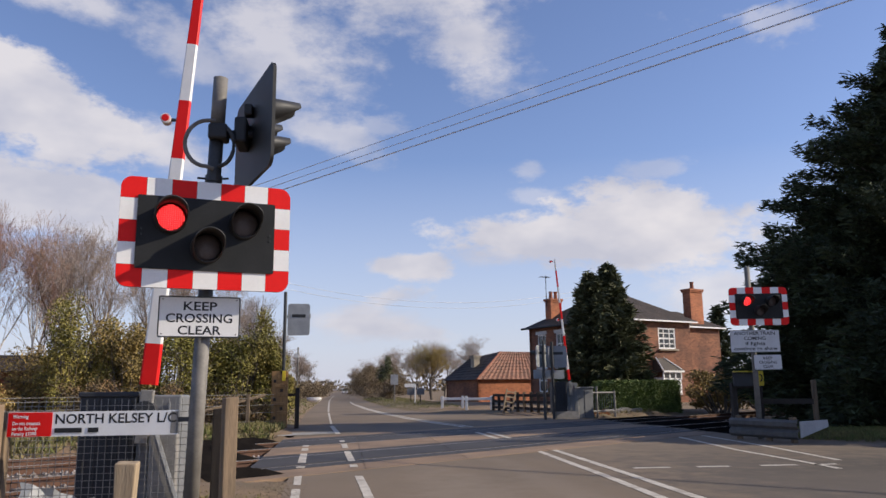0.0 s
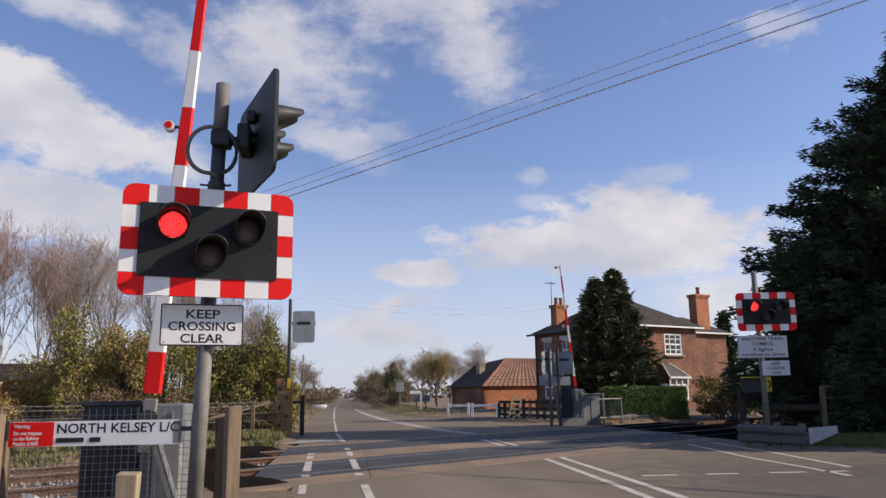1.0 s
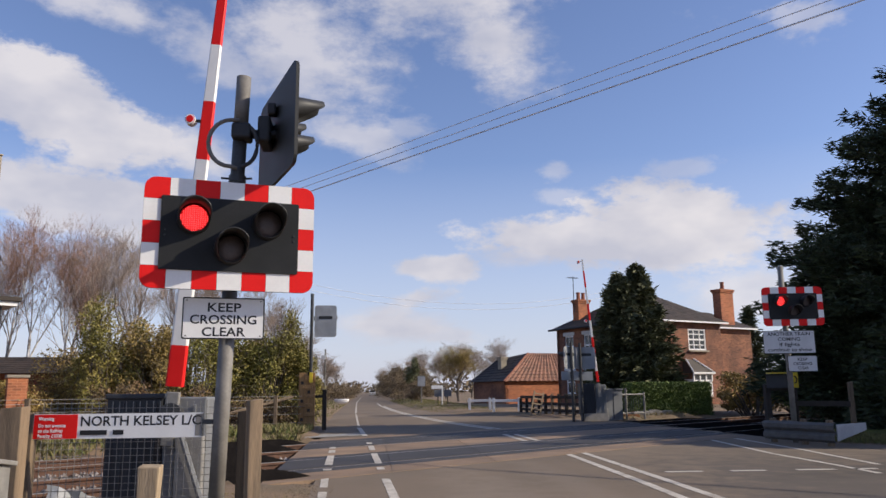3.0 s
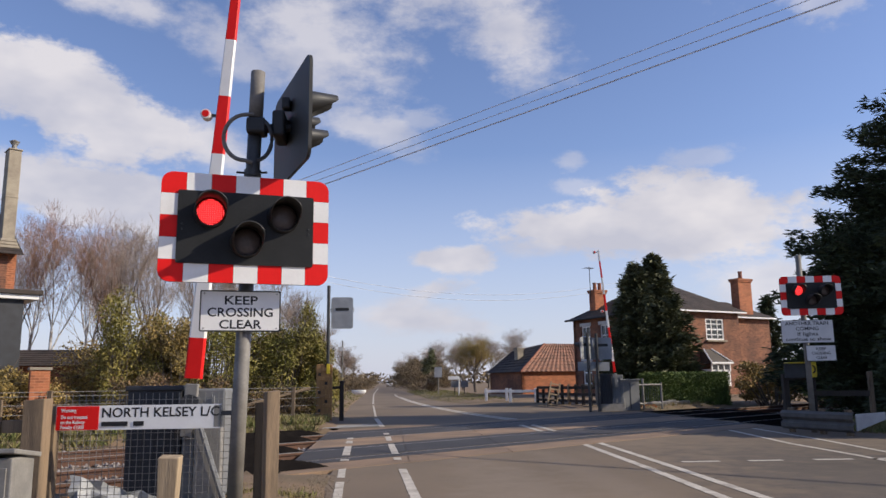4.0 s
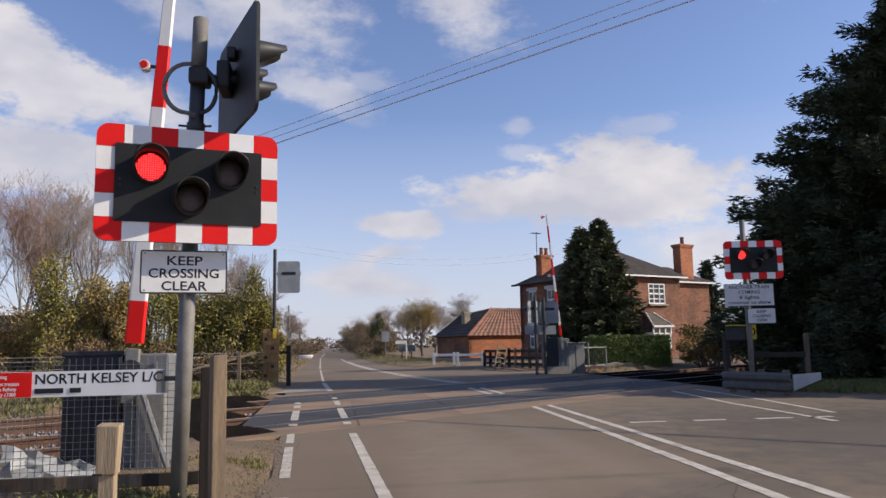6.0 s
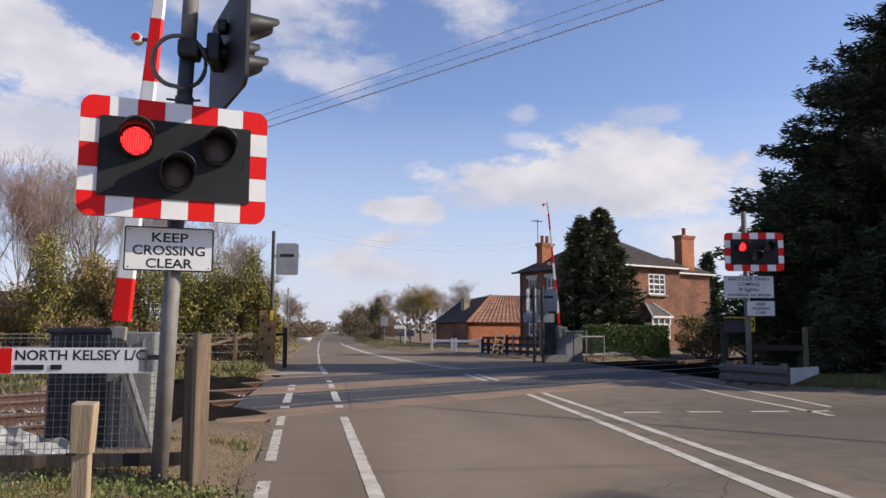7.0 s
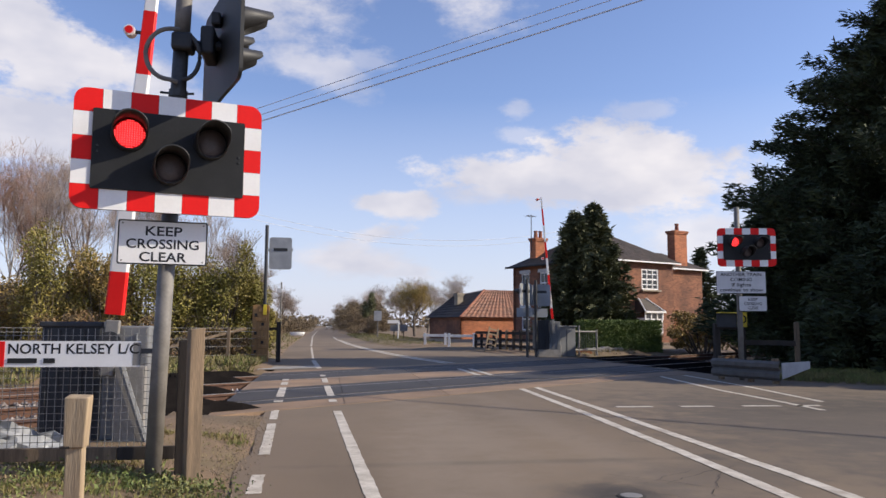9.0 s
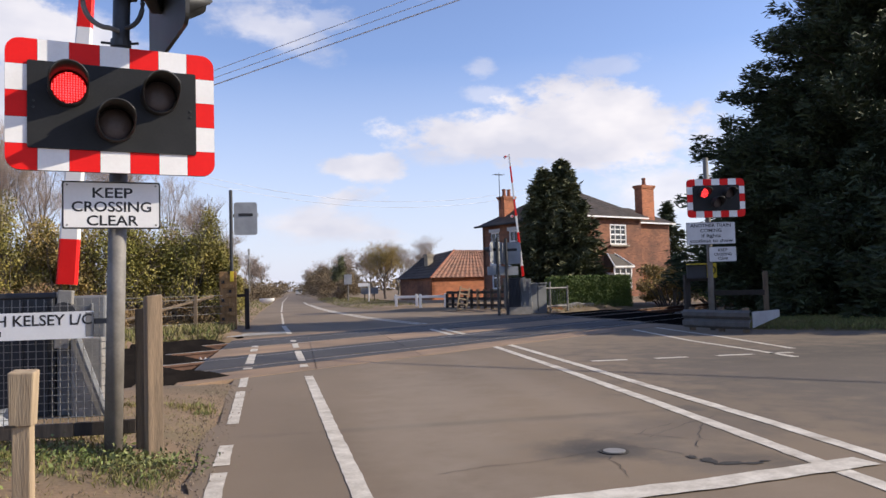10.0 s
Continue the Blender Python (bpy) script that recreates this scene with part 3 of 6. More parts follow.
def rail_line(c):
    """One running rail, with foot, web and shiny head, ducking through the deck."""
    th = thing("rail", "rusty steel running rail with a shiny worn head", "rail", pose(-1, c, 0, 0, 0, math.degrees(math.atan(SKEW))), "running rails")
    side = bmesh.new()
    for w, z0, z1 in ((0.14, -0.15, -0.135), (0.02, -0.135, -0.035), (0.07, -0.035, -0.003)):
        box(side, 0, 0, (z0 + z1) / 2, 240, w, z1 - z0)
    part("rail_body", side, M["rail_side"], th, "rust-brown side")
    part("rail_head", boxed(0, 0, 0.0, 240, 0.056, 0.006), M["rail_top"], th, "polished running surface")


for c in RAILS:
    rail_line(c)


def sleepers():
    k = 1 / math.hypot(1, SKEW)
    turn = Matrix.Rotation(math.atan(SKEW), 4, "Z")
    me = finish(boxed(0, 0, 0, 0.25, 2.5, 0.12, 0.015), "sleeper", M["sleeper"])
    for c in ((RAILS[0] + RAILS[1]) / 2, (RAILS[2] + RAILS[3]) / 2):
        bed = thing("sleeper_row", "weathered brown timber sleepers under the rails", "sleepers", kind="structure")
        for n in range(-34, 44):
            s = n * 0.7
            x = -1 + s * k
            if DX0 - 0.5 < x < DX1 + 0.4:
                continue
            ob = new("sleeper", me)
            ob.parent = bed
            ob.matrix_local = Matrix.Translation((x, c + s * k * SKEW, -0.2)) @ turn


sleepers()


def stones(name, label, count, spot, size, material, seed, category="gravel"):
    """Loose stones: small uneven lumps strewn by spot(rnd) -> (x, y, z)."""
    rnd = np.random.RandomState(seed)
    base = np.array([(1, 0, 0), (-1, 0, 0), (0, 1, 0), (0, -1, 0), (0, 0, 1), (0, 0, -1)], float)
    tri = [(0, 2, 4), (2, 1, 4), (1, 3, 4), (3, 0, 4), (2, 0, 5), (1, 2, 5), (3, 1, 5), (0, 3, 5)]
    pyr = random.Random(seed)
    verts, faces = [], []
    for _ in range(count):
        p = np.array(spot(pyr))
        b = base * (1 + rnd.uniform(-0.35, 0.35, (6, 3))) * size * rnd.uniform(0.5, 1.3)
        b += rnd.uniform(-0.3, 0.3, (6, 3)) * size
        o = len(verts)
        verts.extend((b + p).tolist())
        faces.extend([(o + i, o + j, o + k) for i, j, k in tri])
    return tagged(part(name, mesh_of(name, verts, faces, material), material), label, category, kind="stuff")


def ballast_spot(r):
    while True:
        x = r.choice((r.uniform(-9, -1.3), r.uniform(-14, -1.3), r.uniform(9.2, 20)))
        c = r.uniform(10.4, 20.6)
        if min(abs(c - k) for k in RAILS) > 0.12:
            return x, c + SKEW * (x + 1), -0.145 + r.uniform(0, 0.03)


stones("ballast", "pale grey crushed stone ballast along the tracks", 9000, ballast_spot, 0.035, M["ballast"], 5)


def marking(pts0, pts1, label="worn white road marking", z=0.004):
    ob = polystrip("road_marking", pts0, pts1, z, M["line"])
    return tagged(ob, label, "road marking", "road markings", "structure")


worn = random.Random(31)


def stripe(line, w, z=0.004, label="worn white painted line"):
    """A painted line of even width along (x, y) points."""
    a, b = [], []
    fine = []
    for p, q in zip(line, line[1:]):
        n = max(1, min(60, int(math.dist(p, q) / 0.11)))
        fine += [(p[0] + (q[0] - p[0]) * k / n, p[1] + (q[1] - p[1]) * k / n) for k in range(n)]
    line = fine + [line[-1]]
    for i, p in enumerate(line):
        d = (Vector(line[min(i + 1, len(line) - 1)]) - Vector(line[max(i - 1, 0)])).normalized()
        n = Vector((-d.y, d.x)) * w / 2
        u, v = 1 + worn.uniform(-0.13, 0.05), 1 + worn.uniform(-0.13, 0.05)
        a.append((p[0] + n.x * u, p[1] + n.y * u))
        b.append((p[0] - n.x * v, p[1] - n.y * v))
    return marking(a, b, label, z)


def cut(line, y0, y1):
    """The stretch of a line of (x, y) points between two y."""
    return [(along(line, y0), y0)] + [p for p in line if y0 < p[1] < y1] + [(along(line, y1), y1)]


EDGE = [(-0.22, 3.0), (-0.25, 5.2), (-0.33, 7.5), (-0.46, 11.0), (-0.6, 16), (-0.8, 22)]
LEFT = [(0.62, -3), (0.53, 5.0), (0.46, 7), (0.36, 10.2), (0.28, 12.6), (0.16, 16.6), (0.05, 20), (-0.2, 25), (-0.6, 42), (-1.2, 80), (-2.2, 300)]
for y0, y1 in ((3.0, 4.9), (5.05, 5.75), (5.95, 6.6), (7.5, 9.6), (10.0, 12.0)):
    stripe(cut(EDGE, y0, y1), 0.10)
for y0, y1 in ((11.95, 12.2), (12.8, 14.6), (15.2, 15.9), (16.3, 16.7)):
    stripe(cut(EDGE, y0, y1), 0.13, 0.013)
stripe(cut(LEFT, -3, 10.8), 0.11)
for y0, y1 in ((11.9, 12.3), (12.9, 14.9), (15.7, 16.9), (17.5, 18.0)):
    stripe(cut(LEFT, y0, y1), 0.12, 0.013)
stripe(cut(LEFT, 20.6, 25.2), 0.14, 0.013)
stripe(cut(LEFT, 26.5, 40), 0.08)
stripe(cut(LEFT, 42, 160), 0.10)
stripe([(3.1, 3.0), (3.16, 4.6), (3.22, 5.4), (3.34, 7.2), (3.5, 10.2), (3.69, 15.2)], 0.12)
stripe([(3.5, 3.0), (3.6, 4.8), (3.68, 6.0), (3.76, 8.0), (3.87, 10.6), (4.03, 15.4)], 0.12)
for x0 in (3.6, 3.9):
    stripe([(x0, 17.6), (x0 - 0.02, 20.2)], 0.14, 0.014)
FAR_C = [(3.95, 22.2), (3.2, 26.2), (2.62, 30.6), (1.95, 38), (1.45, 47), (1.0, 62), (0.75, 90), (0.3, 200)]
stripe(cut(FAR_C, 22.2, 75), 0.16)
stripe([(x + 0.34 * max(0.35, 1 - y / 110), y) for x, y in cut(FAR_C, 22.8, 60)], 0.15)
stripe([(0.5, 4.52), (1.6, 4.6), (2.3, 4.66), (3.45, 4.86)], 0.20, 0.009, label="broad white stop line across the lane")
for x0, x1 in ((4.2, 4.72), (5.12, 5.6), (6.05, 6.6), (6.85, 7.2)):
    stripe([(x0, 10.93 - 0.05 * (x0 - 4)), (x1, 10.93 - 0.05 * (x1 - 4))], 0.13)
stripe([(6.85, 10.2), (6.95, 11.2), (7.1, 13.4), (7.75, 17.6)], 0.10)
stripe([(7.6, 11.3), (8.05, 14.1), (8.4, 17.4)], 0.10)
tagged(polystrip("foot_crossing", [(-1.5, 20.1), (-1.5, 21.5)], [(0.0, 20.9), (0.0, 21.95)], 0.012, M["concrete"]), "pale worn concrete strip at the foot crossing", "paving", kind="structure")


def road_scars():
    """Manhole, pothole, tar patch and cracks in the near lane."""
    def blot(name, cx, cy, rx, ry, z, material, seed, label=""):
        r = random.Random(seed)
        n = 26
        ph = [r.uniform(0, math.tau) for _ in range(4)]
        pts = []
        for k in range(n):
            a = math.tau * k / n
            w = 1 + 0.16 * math.sin(2 * a + ph[0]) + 0.12 * math.sin(3 * a + ph[1]) + 0.1 * math.sin(5 * a + ph[2]) + 0.08 * math.sin(8 * a + ph[3])
            pts.append((cx + rx * w * math.cos(a), cy + ry * w * math.sin(a), z))
        return part(name, mesh_of(name, pts, [tuple(range(n))], material), material, road, label)

    part("cover_frame", rod(bmesh.new(), (2.19, 5.56, -0.02), (2.19, 5.56, 0.006), 0.095, seg=20), M["tar"], road)
    part("manhole_cover", rod(bmesh.new(), (2.19, 5.56, -0.02), (2.19, 5.56, 0.010), 0.072, seg=20), M["galv"], road, "small worn metal cover")
    for n, (x, y, rx, ry) in enumerate(((2.70, 5.06, 0.10, 0.035), (2.62, 5.16, 0.05, 0.06), (2.83, 5.02, 0.05, 0.03), (2.57, 5.27, 0.025, 0.05), (2.92, 5.05, 0.03, 0.018))):
        blot("pothole", x, y, rx, ry, 0.0036 + 0.0002 * n, M["tar"], 5 + n, "ragged dark pothole" if n == 0 else "")
    r = random.Random(21)
    for x, y, dx, dy, n in ((2.62, 5.3, -0.03, 0.05, 12), (2.14, 5.46, -0.01, -0.05, 12), (2.6, 5.9, 0.06, 0.04, 14), (5.4, 9.4, 0.07, -0.05, 24), (1.0, 5.32, 0.055, 0.012, 22), (2.3, 6.3, 0.04, -0.035, 16), (2.45, 5.95, 0.045, 0.03, 12), (2.75, 5.5, 0.03, 0.05, 14), (4.3, 8.2, 0.06, 0.02, 22)):
        line = [(x, y)]
        for _ in range(n):
            line.append((line[-1][0] + dx + r.uniform(-0.022, 0.022), line[-1][1] + dy + r.uniform(-0.022, 0.022)))
        a, b = [], []
        for px, py in line:
            w = r.uniform(0.001, 0.0035) / math.hypot(dx, dy)
            a.append((px - dy * w, py + dx * w))
            b.append((px + dy * w, py - dx * w))
        polystrip("crack", a, b, 0.0035, M["tar"], road)


road_scars()

# ---- crossing signals ----


def signal_head(parent, m, lit=None, back=M["back_grey"], slot=False, w=1.25, h=0.83, edge="red"):
    """A backing board with a chequered red and white border, dark panel and three hooded lamps; its face looks towards -y."""
    board = part("backing_board", slab(bmesh.new(), rounded(w, h, 0.085), 0.0, 0.022), back, parent, "backing board with chequered border")
    board.matrix_local = m
    if slot:
        part("vent_slot", slab(bmesh.new(), rounded(w * 0.62, 0.1, 0.02), 0.023, 0.03, 0, 0.12), M["black"], board)
    cw, ch = w / 7, h / 5
    for i in range(7):
        for j in range(5):
            if 0 < i < 6 and 0 < j < 4:
                continue
            corner = (i in (0, 6)) and (j in (0, 4))
            flags = [0, 0, 0, 0]
            if corner:
                flags[{(6, 4): 0, (0, 4): 1, (0, 0): 2, (6, 0): 3}[(i, j)]] = 1
            colour = ("red" if edge == "red" else "black") if (i + j) % 2 == 0 else ("white" if edge == "red" else "black")
            part("border_block", slab(bmesh.new(), rounded(cw - 0.002, ch - 0.002, 0.084, 6, flags), -0.004, -0.0005,
                                      -w / 2 + cw * (i + 0.5), -h / 2 + ch * (j + 0.5)), M[colour], board, colour + " border block")
    pw, ph = w * 0.805, h * 0.665
    part("panel", slab(bmesh.new(), rounded(pw, ph, 0.012), -0.016, -0.0045), M["panel"], board, "matt dark grey lamp panel")
    for sx in (-1, 1):
        for sz in (-1, 1):
            part("bolt", rod(bmesh.new(), (sx * (pw / 2 - 0.035), -0.016, sz * 0.02), (sx * (pw / 2 - 0.035), -0.022, sz * 0.02), 0.008, seg=8), M["black"], board)
    for k, (lx, lz) in enumerate(((-0.27, 0.112), (0.268, 0.100), (0.0, -0.102))):
        on = lit == k
        hood = bmesh.new()
        n = 28
        r0, r1 = 0.122, 0.114
        rows = []
        for a in range(n):
            ang = math.tau * a / n
            up = 0.5 + 0.5 * math.sin(ang)
            length = 0.05 + 0.215 * min(1.0, max(0.0, (up - 0.12) / 0.55))
            c, s = math.cos(ang), math.sin(ang)
            rows.append([hood.verts.new((lx + r * c, y, lz + r * s)) for r, y in ((r0, -0.016), (r0 * 0.94, -0.016 - length), (r1 * 0.92, -0.016 - length), (r1, -0.016))])
        for a in range(n):
            p, q = rows[a], rows[(a + 1) % n]
            for i in range(3):
                hood.faces.new((p[i], p[i + 1], q[i + 1], q[i]))
        part("hood", hood, M["black"], board, "black lamp hood", smooth=True)
        lens = bmesh.new()
        bmesh.ops.create_uvsphere(lens, u_segments=20, v_segments=10, radius=0.104,
                                  matrix=Matrix.Translation((lx, -0.02, lz)) @ Matrix.Diagonal((1, 0.28, 1, 1)))
        part("lens", lens, M["lens_red"] if on else M["lens_off"], board, "lit red lamp lens" if on else "dark unlit lamp lens", smooth=True)
        if on:
            leds = bmesh.new()
            for a in range(-6, 7):
                for b in range(-6, 7):
                    x, z = a * 0.0155, b * 0.0155
                    rr = math.hypot(x, z)
                    if rr < 0.095:
                        box(leds, lx + x, -0.022 - 0.0295 * math.sqrt(max(0.02, 1 - (rr / 0.104) ** 2)), lz + z, 0.0085, 0.004, 0.0085)
            part("led_cluster", leds, M["led"], board, "grid of glowing red points")
    return board


def sign_plate(parent, w, h, m, rows, material=M["white"], border=True, unread=0):
    """A plate with a dark rim and black lettering; rows of (text, letter height, z, width)."""
    plate = part("sign_plate", slab(bmesh.new(), rounded(w, h, 0.015), 0.0, 0.006), M["black"], parent, "black-edged rectangular sign plate")
    plate.matrix_local = m
    part("sign_face", slab(bmesh.new(), rounded(w - 0.02, h - 0.02, 0.012), -0.003, -0.0005), material, plate, "white sign face with black capitals")
    for sx in (-1, 1):
        for sz in (-1, 1):
            part("rivet", rod(bmesh.new(), (sx * w * 0.45, -0.003, sz * h * 0.42), (sx * w * 0.45, -0.006, sz * h * 0.42), 0.006, seg=8), M["steel"], plate)
    for text, size, z, width in rows:
        lettering(text, size, 0, -0.0037, z, M["ink"], plate, width, 0.0017 * size / 0.1, "CENTER")
    return plate


near = thing("crossing_signal", "level crossing signal with lit red lamp on a grey post", "traffic signal", pose(0, 0, 0), "level crossing signals")
PB, PT = Vector((-1.005, 6.36, 0.04)), Vector((-0.917, 6.36, 3.66))
at = lambda z: PB + (PT - PB) * (z - PB.z) / (PT.z - PB.z)
part("pole", rod(bmesh.new(), PB, at(1.9), 0.058, seg=20), M["steel"], near, "weathered grey steel post", smooth="sides")
part("upper_pole", rod(bmesh.new(), at(1.88), PT, 0.056, seg=20), M["dark_steel"], near, "dark upper length of the post", smooth="sides")
part("pole_cap", rod(bmesh.new(), at(3.24), PT + Vector((0, 0, 0.004)), 0.058, seg=20), M["steel"], near, "pale bare top of the post", smooth="sides")
part("pole_band", rod(bmesh.new(), at(2.78), at(2.83), 0.068, seg=16), M["dark_steel"], near)
signal_head(near, pose(-0.927, 6.127, 2.298, 0, 0, 15), lit=0)
HX, HY, HZ = -0.64, 6.46, 3.22
signal_head(near, pose(HX, HY, HZ, 0, 0, 110), edge="black")
arm = bmesh.new()
rod(arm, at(3.18), (HX - 0.02, HY, HZ), 0.04)
box(arm, at(3.18).x + 0.02, 6.33, 3.18, 0.15, 0.17, 0.13, 0.02)
box(arm, HX - 0.10, HY, HZ, 0.10, 0.30, 0.22, 0.02)
box(arm, HX - 0.05, HY - 0.05, HZ + 0.19, 0.07, 0.10, 0.10, 0.015)
part("bracket", arm, M["black"], near, "black clamp that holds the second head")
PX = at(3.0).x
loop = [(PX - 0.05 - 0.17 * math.sin(math.pi * k / 14), 6.25, 3.07 + 0.19 * math.cos(math.pi * k / 14)) for k in range(15)]
part("cable_loop", tube(bmesh.new(), [(PX, 6.28, 3.27)] + loop + [(PX, 6.28, 2.87)], 0.017), M["steel"], near, "grey looped cable conduit")
loop2 = [(PX + 0.04 + 0.115 * math.sin(math.pi * k / 12), 6.27, 3.06 + 0.17 * math.cos(math.pi * k / 12)) for k in range(13)]
part("cable_loop", tube(bmesh.new(), loop2, 0.017), M["dark_steel"], near, "dark looped cable conduit")
for sx in (-1, 1):
    part("wing_bolt", rod(bmesh.new(), at(2.8) + Vector((sx * 0.05, -0.03, 0)), at(2.8) + Vector((sx * 0.12, -0.03, 0.005)), 0.009, seg=8), M["dark_steel"], near)
for dz in (-0.2, 0.2):
    part("clamp", boxed(-0.945, 6.225, 2.298 + dz, 0.12, 0.17, 0.05, 0.008), M["dark_steel"], near)
sign_plate(near, 0.60, 0.315, pose(-0.981, 6.272, 1.69, 0, 0, 11),
           [("KEEP", 0.094, 0.050, 0.245), ("CROSSING", 0.094, -0.042, 0.485), ("CLEAR", 0.094, -0.134, 0.315)])


def remote_signal():
    th = thing("crossing_signal", "level crossing signal with two warning plates beside dark conifers", "traffic signal", pose(9.10, 15.75, 0), "level crossing signals")
    part("pole", rod(bmesh.new(), (-0.13, 0.14, -0.1), (-0.13, 0.14, 3.72), 0.058, seg=14), M["steel"], th, "grey steel post", smooth="sides")
    signal_head(th, pose(0, 0, 2.83, 0, 0, -10), lit=0)
    for dz in (-0.2, 0.2):
        part("clamp", boxed(-0.11, 0.07, 2.83 + dz, 0.12, 0.11, 0.05, 0.008), M["dark_steel"], th)
    sign_plate(th, 1.06, 0.48, pose(-0.13, 0.045, 2.075, 0, 0, -10),
               [("ANOTHER TRAIN", 0.105, 0.135, 0.88), ("COMING", 0.105, 0.025, 0.46), ("if lights", 0.105, -0.085, 0.42), ("continue to show", 0.105, -0.195, 0.92)], M["sign_grey"])
    sign_plate(th, 0.60, 0.33, pose(0.10, 0.0, 1.62, 0, 0, -10),
               [("KEEP", 0.085, 0.06, 0.2), ("CROSSING", 0.085, -0.03, 0.38), ("CLEAR", 0.085, -0.12, 0.22)], M["sign_grey"])
    return th


remote_signal()


def rear_signal(x, y, z, turn, label, sign=True, side=0.35, w=1.25, h=0.83, over=0.55):
    """A signal seen from behind: pale back with a dark slot."""
    th = thing("crossing_signal", label, "traffic signal", pose(x, y, 0), "level crossing signals")
    part("pole", rod(bmesh.new(), (0, 0, -0.1), (0, 0, z + over), 0.055, seg=12), M["dark_steel"], th, "dark post")
    signal_head(th, pose(side, 0.1, z, 0, 0, 180 + turn), back=M["back_pale"], slot=True, w=w, h=h)
    if sign:
        p = part("sign_plate", slab(bmesh.new(), rounded(0.6, 0.32, 0.015), 0, 0.01), M["back_pale"], th, "plain back of a sign plate")
        p.matrix_local = pose(side - 0.05, 0.08, z - 0.65)
    return th


rear_signal(-1.78, 25.6, 3.43, 0, "grey back of a crossing signal on a dark post, ivy behind", False, 0.44, 0.72, 1.04, 0.9)
rear_signal(7.40, 27.6, 2.27, 35, "grey back of a crossing signal beside the house", True, -0.02, 0.72, 0.80)
rear_signal(7.78, 27.8, 2.26, -20, "grey back of a crossing signal beside the barrier machine", True, 0.22, 0.72, 0.80)

# ---- barriers ----


def barrier(m, lean, length, side, label, deep=0.17):
    """A raised barrier arm on its machine: banded arm, lamps, counterweight arm and cabinet."""
    th = thing("crossing_barrier", label, "barrier", m, "level crossing barriers")
    d = Vector((math.sin(radians(lean)), 0, math.cos(radians(lean))))
    nrm = Vector((d.z, 0, -d.x))
    start = 0.20
    z = start
    colours = ["red", "white"]
    k = 0
    while z < length - 0.05:
        seg = min(0.39 if k == 0 else 0.62, length - z)
        w0, w1 = deep * (1 - 0.06 * z / 0.6), deep * (1 - 0.06 * (z + seg) / 0.6)
        bm = bmesh.new()
        c0, c1 = d * z, d * (z + seg)
        ring = lambda c, w: [bm.verts.new(c + nrm * a * w / 2 + Vector((0, b, 0))) for a, b in ((-1, -0.02), (-0.8, -0.032), (0.8, -0.032), (1, -0.02), (1, 0.02), (0.8, 0.032), (-0.8, 0.032), (-1, 0.02))]
        a, b = ring(c0, w0), ring(c1, w1)
        for i in range(8):
            bm.faces.new((a[i], a[(i + 1) % 8], b[(i + 1) % 8], b[i]))
        bm.faces.new(a[::-1])
        bm.faces.new(b)
        part("arm_band", bm, M[colours[k % 2]], th, colours[k % 2] + " band of the arm")
        z += seg
        k += 1
    box_z = -1.0
    foot = bmesh.new()
    t = Matrix.Rotation(radians(lean), 4, "Y")
    box(foot, *(d * -0.1), 0.12, 0.07, 0.5, 0.01, t)
    part("arm_socket", foot, M["galv"], th, "galvanised arm socket")
    for zz in (length * 0.515, length - 0.08):
        lamp = part("barrier_lamp", rod(bmesh.new(), d * zz + nrm * -0.16 + Vector((0, -0.05, 0)), d * zz + nrm * -0.16 + Vector((0, 0.05, 0)), 0.052, seg=14), M["white"], th, "small round white-cased barrier lamp")
        part("lamp_lens", rod(bmesh.new(), d * zz + nrm * -0.16 + Vector((0, -0.062, 0)), d * zz + nrm * -0.16 + Vector((0, -0.05, 0)), 0.036, seg=14), M["red"], lamp)
        part("lamp_stem", rod(bmesh.new(), d * zz + nrm * -0.12, d * zz + nrm * -0.06, 0.018, seg=8), M["dark_steel"], lamp)
    part("pedestal", boxed(-0.1 * side, 0.3, -1.0, 0.9, 0.45, 0.5, 0.02), M["concrete"], th, "concrete base") if m.translation.z > 1.1 else None
    part("machine_cabinet", boxed(-0.36 * side, 0.32, -0.42, 0.52, 0.5, 1.04, 0.02), M["box_dark"], th, "dark steel machine cabinet")
    part("cabinet_lid", boxed(-0.36 * side, 0.32, 0.11, 0.55, 0.54, 0.05, 0.012), M["box_dark"], th)
    part("side_cabinet", boxed(0.11 * side, 0.28, -0.42, 0.40, 0.42, 1.04, 0.02), M["box_grey"], th, "plain grey steel side cabinet")
    for q in (-0.09, 0.09):
        part("cabinet_rib", boxed(0.11 * side + q, 0.06, -0.42, 0.02, 0.02, 0.9, 0.004), M["box_grey"], th)
    for q in range(5):
        part("cabinet_rib", boxed(-0.36 * side - 0.2 + 0.1 * q, 0.055, -0.42, 0.012, 0.02, 0.96, 0.003), M["box_dark"], th)
    if m.translation.y > 20:
        return th
    part("foot_box", boxed(0.19 * side, -0.02, -0.62, 0.25, 0.12, 0.72, 0.012), M["galv"], th, "pale galvanised cover at the foot")
    cw = bmesh.new()
    tube(cw, [(0.06 * side, -0.12, -0.05), (0.2 * side, -0.12, -0.46), (0.36 * side, -0.12, -0.92)], 0.028, 6)
    part("side_arm", cw, M["box_grey"], th, "grey steel side arm")
    part("hub", rod(bmesh.new(), (0, -0.06, -0.05), (0, 0.1, -0.05), 0.1, seg=16), M["dark_steel"], th)
    return th


barrier(pose(-1.74, 7.95, 1.0), 3.9, 5.55, 1, "raised red and white banded crossing barrier arm with dark machine cabinet")
barrier(pose(8.45, 27.9, 1.2), -4.9, 4.75, 1, "raised thin red and white barrier arm across the tracks", 0.095)

